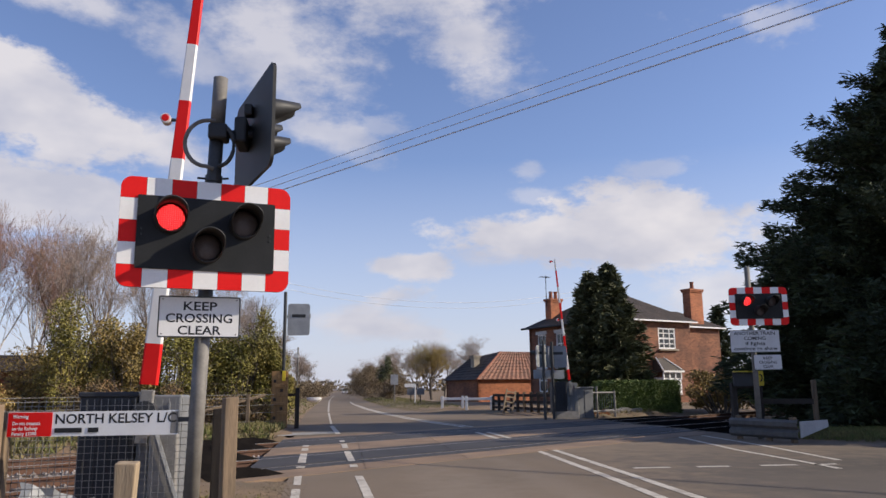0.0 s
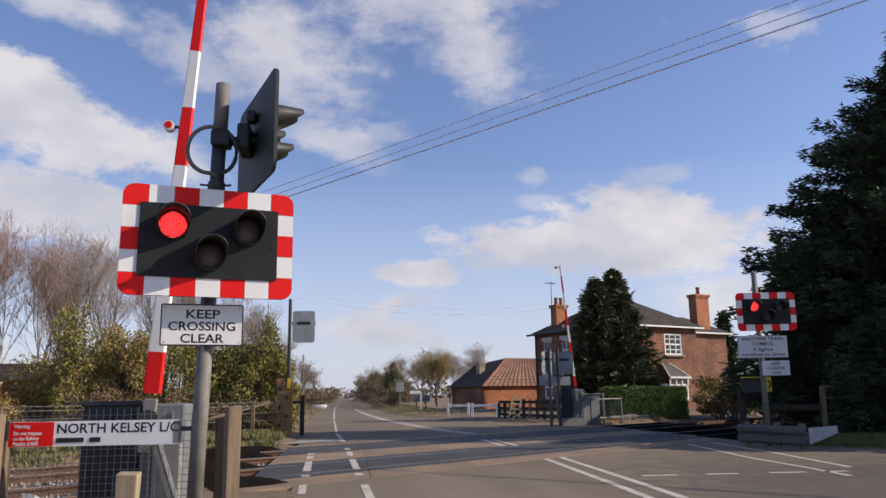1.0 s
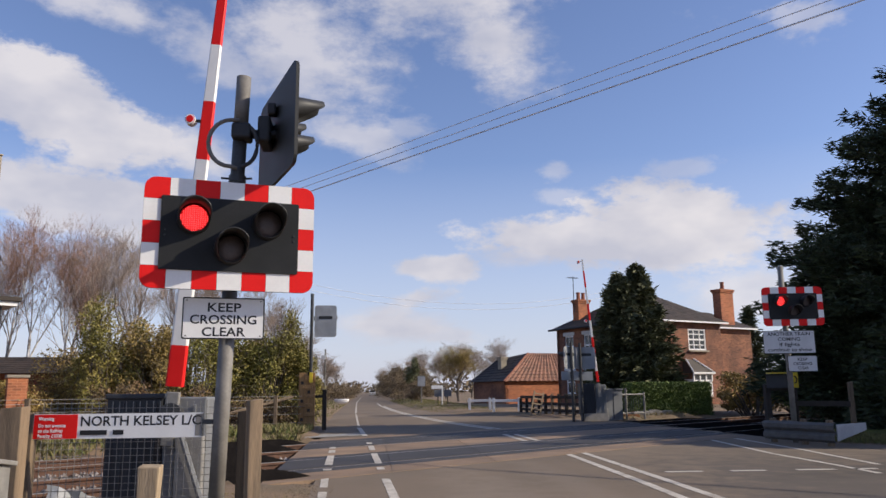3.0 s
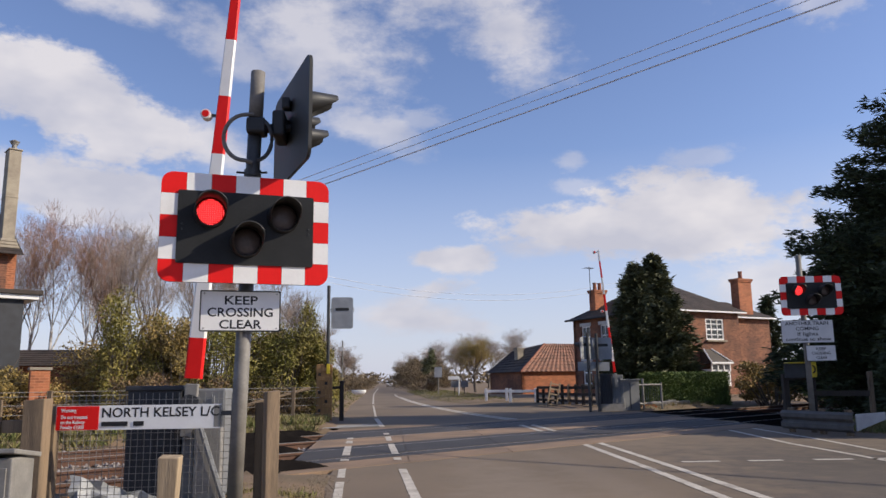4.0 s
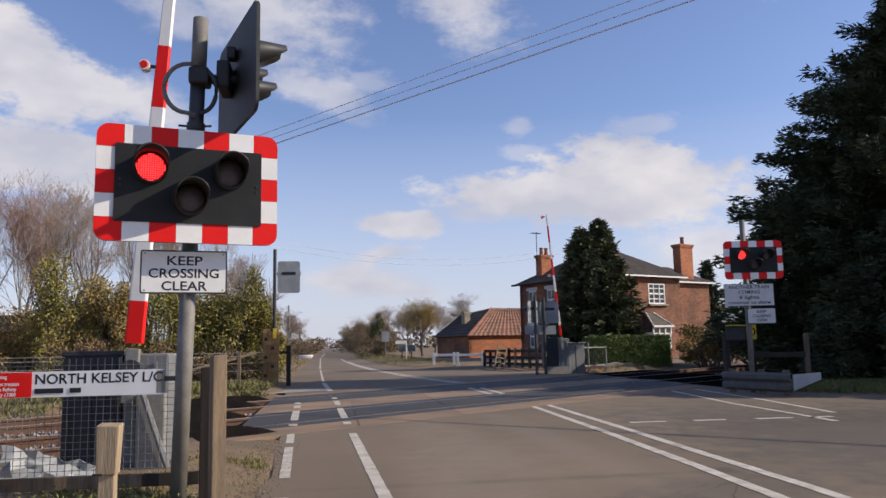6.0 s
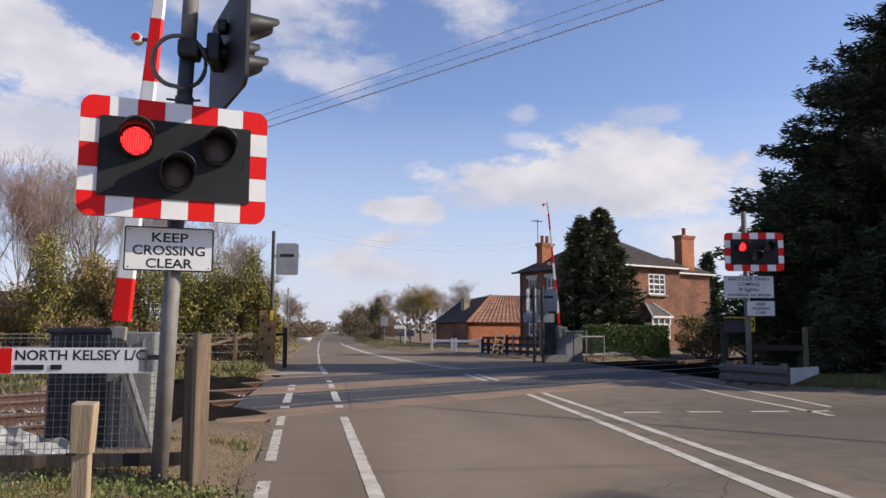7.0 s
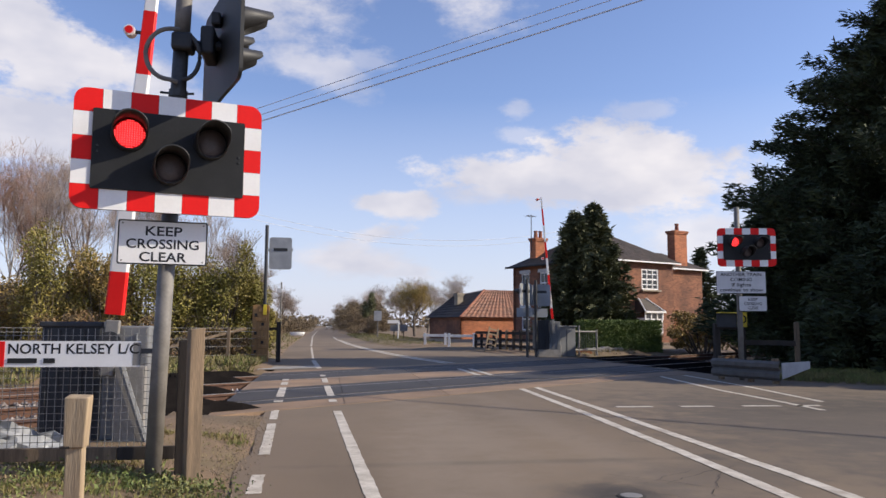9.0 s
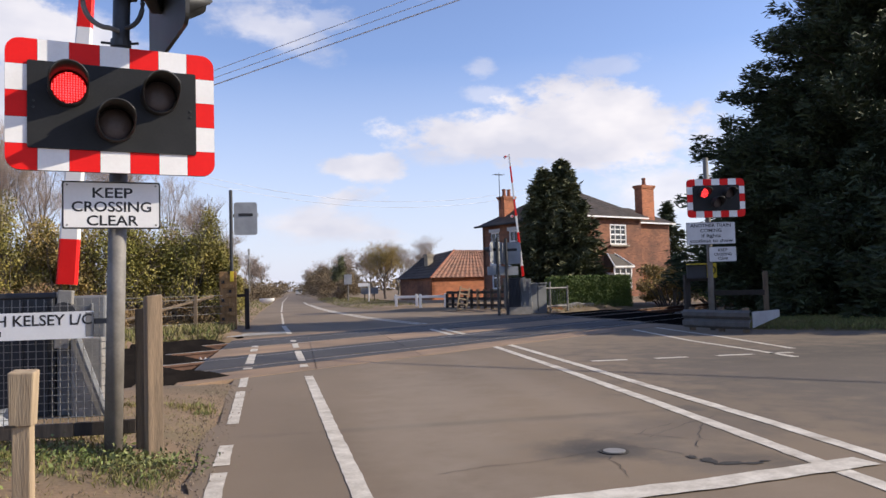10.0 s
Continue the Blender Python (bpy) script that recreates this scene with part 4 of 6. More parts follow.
# ---- buildings ----
def wall(parent, name, p, q, z0, z1, thick, holes, material, label=""):
    """An upright wall from p to q (x, y) whose outer face is on the right of that way; holes are (u0, u1, z0, z1)."""
    p, q = Vector(p), Vector(q)
    ln = (q - p).length
    us = sorted({0.0, ln} | {u for hl in holes for u in hl[:2]})
    zs = sorted({z0, z1} | {z for hl in holes for z in hl[2:]})
    d = (q - p).normalized()
    turn = Matrix.Rotation(math.atan2(d.y, d.x), 4, "Z")
    n = Vector((-d.y, d.x))
    bm = bmesh.new()
    for u0, u1 in zip(us, us[1:]):
        for a, b in zip(zs, zs[1:]):
            cu, cz = (u0 + u1) / 2, (a + b) / 2
            if any(hl[0] < cu < hl[1] and hl[2] < cz < hl[3] for hl in holes):
                continue
            c = p + d * cu + n * thick / 2
            box(bm, c.x, c.y, cz, u1 - u0, thick, b - a, turn=turn)
    bmesh.ops.remove_doubles(bm, verts=bm.verts, dist=0.0005)
    return part(name, bm, material, parent, label)


def window(parent, p, q, u0, u1, z0, z1, cols, rows, frame_mat, inset=0.06, lintel=None):
    """A sash window in a wall from p to q: frame, sill, glazing bars and panes."""
    p, q = Vector(p), Vector(q)
    d = (q - p).normalized()
    m = Matrix.Translation((*(p + d * u0), z0)) @ Matrix.Rotation(math.atan2(d.y, d.x), 4, "Z")
    w, h = u1 - u0, z1 - z0
    fr = bmesh.new()
    for cx, cz, sx, sz in ((0.045, h / 2, 0.09, h), (w - 0.045, h / 2, 0.09, h), (w / 2, 0.045, w - 0.18, 0.09), (w / 2, h - 0.045, w - 0.18, 0.09)):
        box(fr, cx, inset + 0.04, cz, sx, 0.08, sz)
    win = part("window", fr, frame_mat, parent, "white painted window frame")
    win.matrix_local = m
    for i in range(1, cols):
        part("glazing_bar", boxed(w * i / cols, inset + 0.03, h / 2, 0.05, 0.04, h - 0.18), frame_mat, win)
    for j in range(1, rows):
        part("glazing_bar", boxed(w / 2, inset + 0.034, h * j / rows, w - 0.18, 0.045, 0.05 if j != rows // 2 else 0.09), frame_mat, win)
    for i in range(cols):
        for j in range(rows):
            part("pane", boxed(w * (i + 0.5) / cols, inset + 0.055, h * (j + 0.5) / rows, w / cols, 0.008, h / rows), M["glass"], win)
    part("sill", boxed(w / 2, -0.04, -0.05, w + 0.16, 0.24, 0.10, 0.01), M["stone"], win)
    if lintel:
        part("lintel", boxed(w / 2, -0.006, h + 0.11, w + 0.24, 0.05, 0.22), lintel, win)
    return win


def brick_wall_material(name, a, b, mortar):
    """Small bricks in courses on upright walls, with blotches and soot."""
    ma = mat(name, a, b, 0.9, 0.8, 14, 0.0)
    nd, ln = ma.node_tree.nodes, ma.node_tree.links
    bs = nd["Principled BSDF"]
    tc, sp, cb, ad = nd.new("ShaderNodeTexCoord"), nd.new("ShaderNodeSeparateXYZ"), nd.new("ShaderNodeCombineXYZ"), nd.new("ShaderNodeMath")
    ln.new(tc.outputs["Object"], sp.inputs[0])
    ln.new(sp.outputs[0], ad.inputs[0])
    ln.new(sp.outputs[1], ad.inputs[1])
    ln.new(ad.outputs[0], cb.inputs[0])
    ln.new(sp.outputs[2], cb.inputs[1])
    br = nd.new("ShaderNodeTexBrick")
    ln.new(cb.outputs[0], br.inputs["Vector"])
    br.inputs["Scale"].default_value = 1.0
    br.inputs["Brick Width"].default_value, br.inputs["Row Height"].default_value = 0.225, 0.075
    br.inputs["Mortar Size"].default_value = 0.008
    br.inputs["Color1"].default_value, br.inputs["Color2"].default_value = (1.15, 1.1, 1.05, 1), (0.6, 0.62, 0.66, 1)
    br.inputs["Mortar"].default_value = (*mortar, 1)
    mx = nd.new("ShaderNodeMix")
    mx.data_type, mx.blend_type = "RGBA", "MULTIPLY"
    mx.inputs[0].default_value = 1.0
    src = bs.inputs["Base Color"].links[0].from_socket
    ln.new(src, mx.inputs[6])
    ln.new(br.outputs["Color"], mx.inputs[7])
    ln.new(mx.outputs[2], bs.inputs["Base Color"])
    bp = nd.new("ShaderNodeBump")
    bp.invert = True
    bp.inputs["Strength"].default_value, bp.inputs["Distance"].default_value = 0.5, 0.01
    ln.new(br.outputs["Fac"], bp.inputs["Height"])
    ln.new(bp.outputs[0], bs.inputs["Normal"])
    return ma


M["house_brick"] = brick_wall_material("house_brick", (0.30, 0.128, 0.07), (0.155, 0.072, 0.047), (1.1, 1.2, 1.2))
M["barn_brick"] = brick_wall_material("barn_brick", (0.46, 0.165, 0.075), (0.33, 0.12, 0.06), (1.2, 1.4, 1.5))


def tiled_slope(parent, name, quad, material, rows, cols, lift, label, wave=False):
    """A roof slope of overlapping tiles: quad is eaves left, eaves right, ridge right, ridge left."""
    a, b, c, d = [Vector(v) for v in quad]
    n = (b - a).cross(d - a).normalized()
    if n.z < 0:
        n = -n
    verts, faces = [], []
    for j in range(rows):
        t0, t1 = j / rows, (j + 1.0) / rows
        l0, r0, l1, r1 = a.lerp(d, t0), b.lerp(c, t0), a.lerp(d, t1), b.lerp(c, t1)
        if wave:
            k = cols * 4
            o = len(verts)
            for i in range(k + 1):
                s = i / k
                up = n * (lift * (1.2 + math.sin(i * math.tau / 4)))
                verts += [l0.lerp(r0, s) + up + n * lift * 0.8, l1.lerp(r1, s) + up, l0.lerp(r0, s)]
            for i in range(k):
                q = o + 3 * i
                faces += [(q, q + 3, q + 4, q + 1), (q + 2, q + 5, q + 3, q)]
        else:
            for i in range(cols):
                s0, s1 = (i + 0.02) / cols, (i + 0.98) / cols
                o = len(verts)
                verts += [l0.lerp(r0, s0) + n * lift * 2, l0.lerp(r0, s1) + n * lift * 2, l1.lerp(r1, s1) + n * lift, l1.lerp(r1, s0) + n * lift,
                          l0.lerp(r0, s0), l0.lerp(r0, s1)]
                faces += [(o, o + 1, o + 2, o + 3), (o + 4, o + 5, o + 1, o)]
    verts += [a, b, c, d]
    o = len(verts) - 4
    faces.append((o, o + 1, o + 2, o + 3))
    return part(name, mesh_of(name, [tuple(v) for v in verts], faces, material), material, parent, label)


def chimney(parent, x, y, z0, z1, sx, sy, pots, material):
    bm = boxed(x, y, (z0 + z1) / 2, sx, sy, z1 - z0)
    box(bm, x, y, z1 - 0.16, sx + 0.10, sy + 0.10, 0.10)
    box(bm, x, y, z1 - 0.05, sx + 0.18, sy + 0.18, 0.12)
    ch = part("chimney", bm, material, parent, "brick chimney stack with corbelled top")
    for k in range(pots):
        px = x + (k - (pots - 1) / 2) * 0.42
        pot = bmesh.new()
        rod(pot, (px, y, z1), (px, y, z1 + 0.5), 0.14, 0.11, 12)
        rod(pot, (px, y, z1 + 0.44), (px, y, z1 + 0.52), 0.14, seg=12)
        part("chimney_pot", pot, M["brick"], ch, "clay chimney pot")
    return ch


def house():
    """Two-storey brick house with a hipped roof and a lower wing; x runs along the lit front, y into depth."""
    th = thing("house", "two-storey red brick house with hipped dark roof and white sash windows", "house", pose(16.55, 43.2, -0.05, 0, 0, 24.3))
    W, D, E = 5.6, 9.05, 5.15
    lit_holes = [(2.75, 4.25, 3.42, 4.7)]
    side_holes = [(1.0, 1.9, 3.3, 4.7), (3.3, 4.2, 3.3, 4.7), (5.4, 6.3, 3.3, 4.7), (7.3, 8.2, 3.3, 4.7), (1.0, 1.9, 0.9, 2.4), (3.3, 4.2, 0.1, 2.2), (5.4, 6.3, 0.9, 2.4), (7.3, 8.2, 0.9, 2.4)]
    wall(th, "wall", (0, 0), (W, 0), -0.3, E, 0.3, lit_holes, M["house_brick"], "sunlit red brick front")
    wall(th, "wall", (0, D), (0, 0), -0.3, E, 0.3, [(D - 0 - h[1], D - h[0], h[2], h[3]) for h in side_holes], M["house_brick"])
    wall(th, "wall", (W, D), (0, D), -0.3, E, 0.3, [], M["house_brick"])
    wall(th, "wall", (W, 0.3), (W, D), -0.3, E, 0.3, [], M["house_brick"])
    for h in lit_holes:
        window(th, (0, 0), (W, 0), h[0], h[1], h[2], h[3], 3, 4 if h[2] > 3 else 3, M["white"], 0.02)
    for h in side_holes:
        window(th, (0, D), (0, 0), D - h[1], D - h[0], h[2], h[3], 2, 2, M["white"], 0.06, M["sign_grey"])
    # hipped roof
    o, rz = 0.35, E + 1.8
    e0, e1, e2, e3 = (-o, -o, E), (W + o, -o, E), (W + o, D + o, E), (-o, D + o, E)
    r0, r1 = (W / 2, 2.6, rz), (W / 2, D - 2.6, rz)
    tiled_slope(th, "roof", (e0, e1, r0, r0), M["slate"], 16, 18, 0.012, "dark tiled roof slope")
    tiled_slope(th, "roof", (e3, e0, r0, r1), M["slate"], 16, 34, 0.012, "dark tiled roof slope")
    tiled_slope(th, "roof", (e1, e2, r1, r0), M["slate"], 16, 34, 0.012, "dark tiled roof slope")
    tiled_slope(th, "roof", (e2, e3, r1, r1), M["slate"], 16, 18, 0.012, "dark tiled roof slope")
    part("eaves_board", boxed(W / 2, -o, E - 0.06, W + 2 * o, 0.05, 0.09), M["white"], th, "white painted eaves board")
    part("gutter", rod(bmesh.new(), (-o - 0.05, -o, E), (-o - 0.05, D + o, E), 0.07, seg=8), M["black"], th)
    # wing
    W2, D2, E2 = 4.3, 5.6, 5.0
    wall(th, "wing_wall", (W, 1.2), (W + W2, 1.2), -0.3, 1.9, 0.3, [], M["barn_brick"], "patched orange brick foot of the wing")
    wall(th, "wing_wall", (W, 1.2), (W + W2, 1.2), 1.9, E2, 0.3, [], M["house_brick"], "brown brick wing wall")
    wall(th, "wing_wall", (W + W2, 1.5), (W + W2, D2), -0.3, E2, 0.3, [], M["house_brick"])
    wall(th, "wing_wall", (W + W2, D2), (W, D2), -0.3, E2, 0.3, [], M["house_brick"])
    wr = E2 + 1.2
    tiled_slope(th, "wing_roof", ((W + 0.3, 0.9, E2), (W + W2 + 0.3, 0.9, E2), (W + W2 - 1.4, 3.4, wr), (W + 0.3, 3.4, wr)), M["slate"], 10, 14, 0.012, "dark tiled wing roof")
    tiled_slope(th, "wing_roof", ((W + W2 + 0.3, 0.9, E2), (W + W2 + 0.3, D2 + 0.3, E2), (W + W2 - 1.4, 3.4, wr), (W + W2 - 1.4, 3.4, wr)), M["slate"], 10, 14, 0.012, "dark tiled wing roof")
    part("wing_eaves_board", boxed(W + W2 / 2 + 0.2, 0.9, E2 - 0.05, W2 + 0.3, 0.05, 0.09), M["white"], th, "white painted eaves board")
    chimney(th, W + 2.35, 1.58, E2 - 0.6, 7.5, 1.2, 0.62, 1, M["barn_brick"])
    chimney(th, W / 2 - 1.65, D - 1.3, E + 0.3, 7.15, 0.95, 0.6, 2, M["barn_brick"])
    chimney(th, W / 2 - 0.85, 3.4, E + 0.9, 7.95, 0.5, 0.5, 1, M["house_brick"])
    # bay with a small pitched canopy under the upper window
    bay = part("bay", boxed(2.95, -0.35, 1.2, 1.6, 0.7, 1.0), M["white"], th, "white boarded bay window")
    part("bay_roof", mesh_of("bay_roof", [(2.1, -0.85, 2.05), (3.8, -0.85, 2.05), (3.8, 0, 2.05), (2.1, 0, 2.05), (2.15, 0, 2.85), (2.7, 0, 2.85), (2.1, -0.3, 2.85), (2.7, -0.3, 2.85)],
                             [(0, 1, 7, 6), (1, 2, 5, 7), (0, 6, 4, 3), (4, 6, 7, 5), (0, 3, 2, 1), (3, 4, 5, 2)], M["slate"]), M["slate"], bay, "small pitched bay roof")
    for k in range(3):
        part("bay_pane", boxed(2.45 + 0.5 * k, -0.71, 1.82, 0.40, 0.03, 0.30), M["glass"], bay)
    for k in range(4):
        part("bay_bar", boxed(2.2 + 0.5 * k, -0.73, 1.8, 0.09, 0.06, 0.44), M["white"], bay)
    part("bay_rail", boxed(2.95, -0.732, 1.99, 1.5, 0.05, 0.07), M["white"], bay)
    part("bay_barge", boxed(2.95, -0.88, 2.05, 1.78, 0.06, 0.10), M["white"], bay, "white bargeboard")
    verge = bmesh.new()
    rod(verge, (3.82, -0.87, 2.08), (2.72, -0.32, 2.88), 0.045, seg=6)
    rod(verge, (2.08, -0.87, 2.08), (2.08, -0.32, 2.88), 0.045, seg=6)
    part("bay_verge", verge, M["white"], bay, "white painted verge")
    # aerial on the far chimney
    ae = bmesh.new()
    ax = W / 2 - 2.25
    rod(ae, (ax, D - 1.3, 6.3), (ax, D - 1.3, 8.75), 0.025, seg=6)
    rod(ae, (ax - 0.45, D - 1.3, 8.65), (ax + 0.35, D - 1.3, 8.65), 0.02, seg=6)
    for k in range(5):
        rod(ae, (ax - 0.4 + 0.17 * k, D - 1.55, 8.65), (ax - 0.4 + 0.17 * k, D - 1.05, 8.65), 0.012, seg=5)
    part("aerial", ae, M["dark_steel"], th, "television aerial on a mast")


house()


def barn():
    th = thing("barn", "low brick outbuilding with orange pantile roof", "outbuilding", pose(10.0, 56.0, -0.1, 0, 0, 20))
    W, D, E, R = 6.2, 5.0, 1.85, 3.95
    wall(th, "wall", (0, 0), (W, 0), -0.3, E, 0.25, [], M["barn_brick"], "sunlit orange brick end")
    wall(th, "wall", (0, D), (0, 0), -0.3, E, 0.25, [], M["house_brick"])
    wall(th, "wall", (W, D), (0, D), -0.3, E, 0.25, [], M["house_brick"])
    wall(th, "wall", (W, 0.25), (W, D), -0.3, E, 0.25, [], M["house_brick"])
    o = 0.25
    e0, e1, e2, e3 = (-o, -o, E), (W + o, -o, E), (W + o, D + o, E), (-o, D + o, E)
    r0, r1 = (3.5, 2.4, R + 0.1), (1.95, D - 0.4, 3.6)
    tiled_slope(th, "roof", (e0, e1, (W + o, 2.4, R + 0.1), r0), M["pantile"], 9, 16, 0.03, "orange clay pantile slope", True)
    # this slope is dark to paint in its shade; the others are pantile
    tiled_slope(th, "roof", (e3, e0, r0, r1), M["slate"], 9, 26, 0.02, "left roof slope with its shade put into a dark tile colour")
    tiled_slope(th, "roof", (e1, e2, r1, r0), M["pantile"], 9, 26, 0.03, "orange clay pantile slope", True)
    tiled_slope(th, "roof", (e2, e3, r1, r1), M["pantile"], 9, 16, 0.03, "orange clay pantile slope", True)
    part("ridge", rod(bmesh.new(), e0, r0, 0.09, seg=8), M["brick"], th, "pale hip tiles")
    chimney(th, 1.45, 2.9, 2.0, 3.75, 0.5, 0.5, 0, M["stone"])


barn()


def old_station():
    """The corner of an old brick station building with stone dressings beyond the tracks."""
    th = thing("station_house", "old red brick station building with stone chimney and slate lean-to", "house", pose(-12.8, 27.0, 0, 0, 0, 37))
    wall(th, "wall", (-7, 0), (0, 0), -0.3, 5.6, 0.35, [(-2.6 + 7, -1.5 + 7, 1.0, 3.0)], M["house_brick"])
    wall(th, "wall", (0, 0.35), (0, 6), -0.3, 5.6, 0.35, [(2.0, 3.0, 1.0, 3.0)], M["house_brick"])
    wall(th, "wall", (0, 6), (-7, 6), -0.3, 5.6, 0.35, [], M["house_brick"])
    wall(th, "wall", (-7, 6), (-7, 0.35), -0.3, 5.6, 0.35, [], M["house_brick"])
    window(th, (-7, 0), (0, 0), 4.4, 5.5, 1.0, 3.0, 2, 2, M["white"])
    window(th, (0, 0.35), (0, 6), 2.0, 3.0, 1.0, 3.0, 2, 2, M["white"])
    tiled_slope(th, "roof", ((-7.3, -0.4, 5.6), (0.4, -0.4, 5.6), (0.4, 3, 7.6), (-7.3, 3, 7.6)), M["slate"], 14, 26, 0.012, "dark slate slope")
    tiled_slope(th, "roof", ((0.4, 6.4, 5.6), (-7.3, 6.4, 5.6), (-7.3, 3, 7.6), (0.4, 3, 7.6)), M["slate"], 14, 26, 0.012, "dark slate slope")
    ch = part("chimney", boxed(0.0, 0.5, 2.85, 0.55, 0.9, 6.1), M["barn_brick"], th, "brick chimney breast")
    part("upper_chimney", boxed(0.0, 0.5, 7.7, 0.40, 0.62, 3.5, 0.02), M["stone"], ch, "pale stone chimney stack")
    for z, w, d in ((5.92, 0.66, 1.0), (6.04, 0.58, 0.88), (6.16, 0.5, 0.76), (7.7, 0.43, 0.65), (9.42, 0.46, 0.7)):
        part("moulding", boxed(0.0, 0.5, z, w, d, 0.10 if z < 7 else 0.05, 0.02), M["stone"], ch)
    urn = bmesh.new()
    for z0, z1, r0, r1 in ((9.45, 9.52, 0.17, 0.15), (9.52, 9.66, 0.08, 0.09), (9.66, 9.78, 0.10, 0.17), (9.78, 9.84, 0.17, 0.06)):
        rod(urn, (0, 0.5, z0), (0, 0.5, z1), r0, r1, 12)
    part("finial", urn, M["galv"], ch, "grey urn-shaped finial")
    part("canopy", boxed(0.1, -0.3, 4.25, 1.6, 1.9, 0.14, 0.01), M["slate"], th, "projecting dark canopy edge")
    part("canopy_fascia", boxed(0.1, -0.3, 4.1, 1.4, 1.7, 0.16, 0.01), M["white"], th, "white canopy fascia")
    part("porch", boxed(-0.1, -0.3, 1.9, 1.0, 1.3, 4.3), M["box_dark"], th, "dark boarded porch")
    return th


old_station()


def goods_shed():
    th = thing("goods_shed", "long low brick shed with dark roof behind the thicket", "shed", pose(-27, 31.5, 0, 0, 0, 8))
    for y in (0, 4):
        wall(th, "wall", (0, y) if y == 0 else (18, y), (18, y) if y == 0 else (0, y), -0.3, 2.0, 0.25, [], M["house_brick"])
    tiled_slope(th, "roof", ((-0.3, -0.3, 2.0), (18.3, -0.3, 2.0), (18.3, 2, 2.75), (-0.3, 2, 2.75)), M["slate"], 8, 50, 0.012, "dark slate slope")
    tiled_slope(th, "roof", ((18.3, 4.3, 2.0), (-0.3, 4.3, 2.0), (-0.3, 2, 2.75), (18.3, 2, 2.75)), M["slate"], 8, 50, 0.012, "dark slate slope")
    for x in (0.1, 17.9):
        part("gable", mesh_of("gable", [(x - 0.1, 0, -0.3), (x - 0.1, 4, -0.3), (x - 0.1, 4, 2), (x - 0.1, 2, 2.7), (x - 0.1, 0, 2), (x + 0.1, 0, -0.3), (x + 0.1, 4, -0.3), (x + 0.1, 4, 2), (x + 0.1, 2, 2.7), (x + 0.1, 0, 2)],
             [(0, 1, 2, 3, 4), (9, 8, 7, 6, 5), (0, 4, 9, 5), (1, 6, 7, 2)], M["house_brick"]), M["house_brick"], th)


goods_shed()

# ---- fences and trackside things ----
def post(x, y, z0, z1, w, material=M["wood"], name="fence_post", parent=None, tilt=0.0, turn=0.0):
    bm = boxed(0, 0, (z1 - z0) / 2, w, w, z1 - z0, 0.006)
    for v in bm.verts:
        v.co.x += 0.004 * noise.noise((x + v.co.z * 3, y, 1.0))
        if v.co.z > (z1 - z0) * 0.7:
            v.co.z += 0.012 * (v.co.x / w)
    ob = part(name, bm, material, parent)
    ob.matrix_local = pose(x, y, z0, 0, tilt, turn)
    return ob


def mesh_fence():
    th = thing("mesh_fence", "timber fence with welded wire mesh beside the barrier machine", "fence", pose(0, 0, 0))
    y = 6.50
    post(-0.714, 6.17, 0.02, 1.085, 0.098, parent=th, turn=24)
    post(-0.83, 6.50, 0.0, 1.0, 0.10, M["wood_dark"], parent=th)
    post(-2.42, y, 0.0, 0.99, 0.10, parent=th)
    part("bottom_rail", boxed(-1.95, y - 0.03, 0.20, 1.35, 0.045, 0.09, 0.004, Matrix.Rotation(0.0, 4, "Y")), M["wood"], th)
    part("bottom_rail", boxed(-1.075, y - 0.03, 0.20, 0.39, 0.045, 0.09, 0.004), M["wood_dark"], th)
    wires = bmesh.new()
    x = -2.32
    while x < -0.98:
        box(wires, x, y, 0.62, 0.004, 0.004, 0.92)
        x += 0.05
    z = 0.18
    while z < 1.06:
        box(wires, -1.65, y - 0.004, z, 1.34, 0.004, 0.004)
        z += 0.05
    part("wire_mesh", wires, M["galv"], th, "square welded wire mesh")


mesh_fence()


def name_board():
    th = thing("name_board", "long pale name board with red warning panel on mesh fence", "sign", pose(-1.715, 6.33, 0.905, 0, 0, 0))
    part("board", slab(bmesh.new(), rounded(1.20, 0.178, 0.004), 0, 0.012), M["white"], th, "pale grey board")
    part("warning_panel", slab(bmesh.new(), rounded(0.305, 0.172, 0.003), -0.004, -0.0005, -0.444, 0), M["red"], th, "red warning panel with white words")
    lettering("NORTH KELSEY L/C", 0.098, -0.275, -0.0007, 0.003, M["ink"], th, 0.86, 0.0016)
    for k, w in enumerate((0.19, 0.075)):
        part("word_bar", boxed((-0.175, 0.0)[k], -0.003, -0.046, w, 0.003, 0.034), M["ink"], th)
    for k, (t, w) in enumerate((("Warning", 0.11), ("Do not trespass", 0.19), ("on the Railway", 0.175), ("Penalty £1000", 0.17))):
        lettering(t, 0.036, -0.565, -0.0047, 0.045 - 0.037 * k - (0.012 if k else 0), M["white"], th, w, 0.0008)
    part("bracket", boxed(0.62, 0.02, 0.02, 0.16, 0.02, 0.035), M["dark_steel"], th)
    part("bracket_plate", boxed(0.575, 0.005, 0.0, 0.05, 0.012, 0.16), M["galv"], th)


name_board()


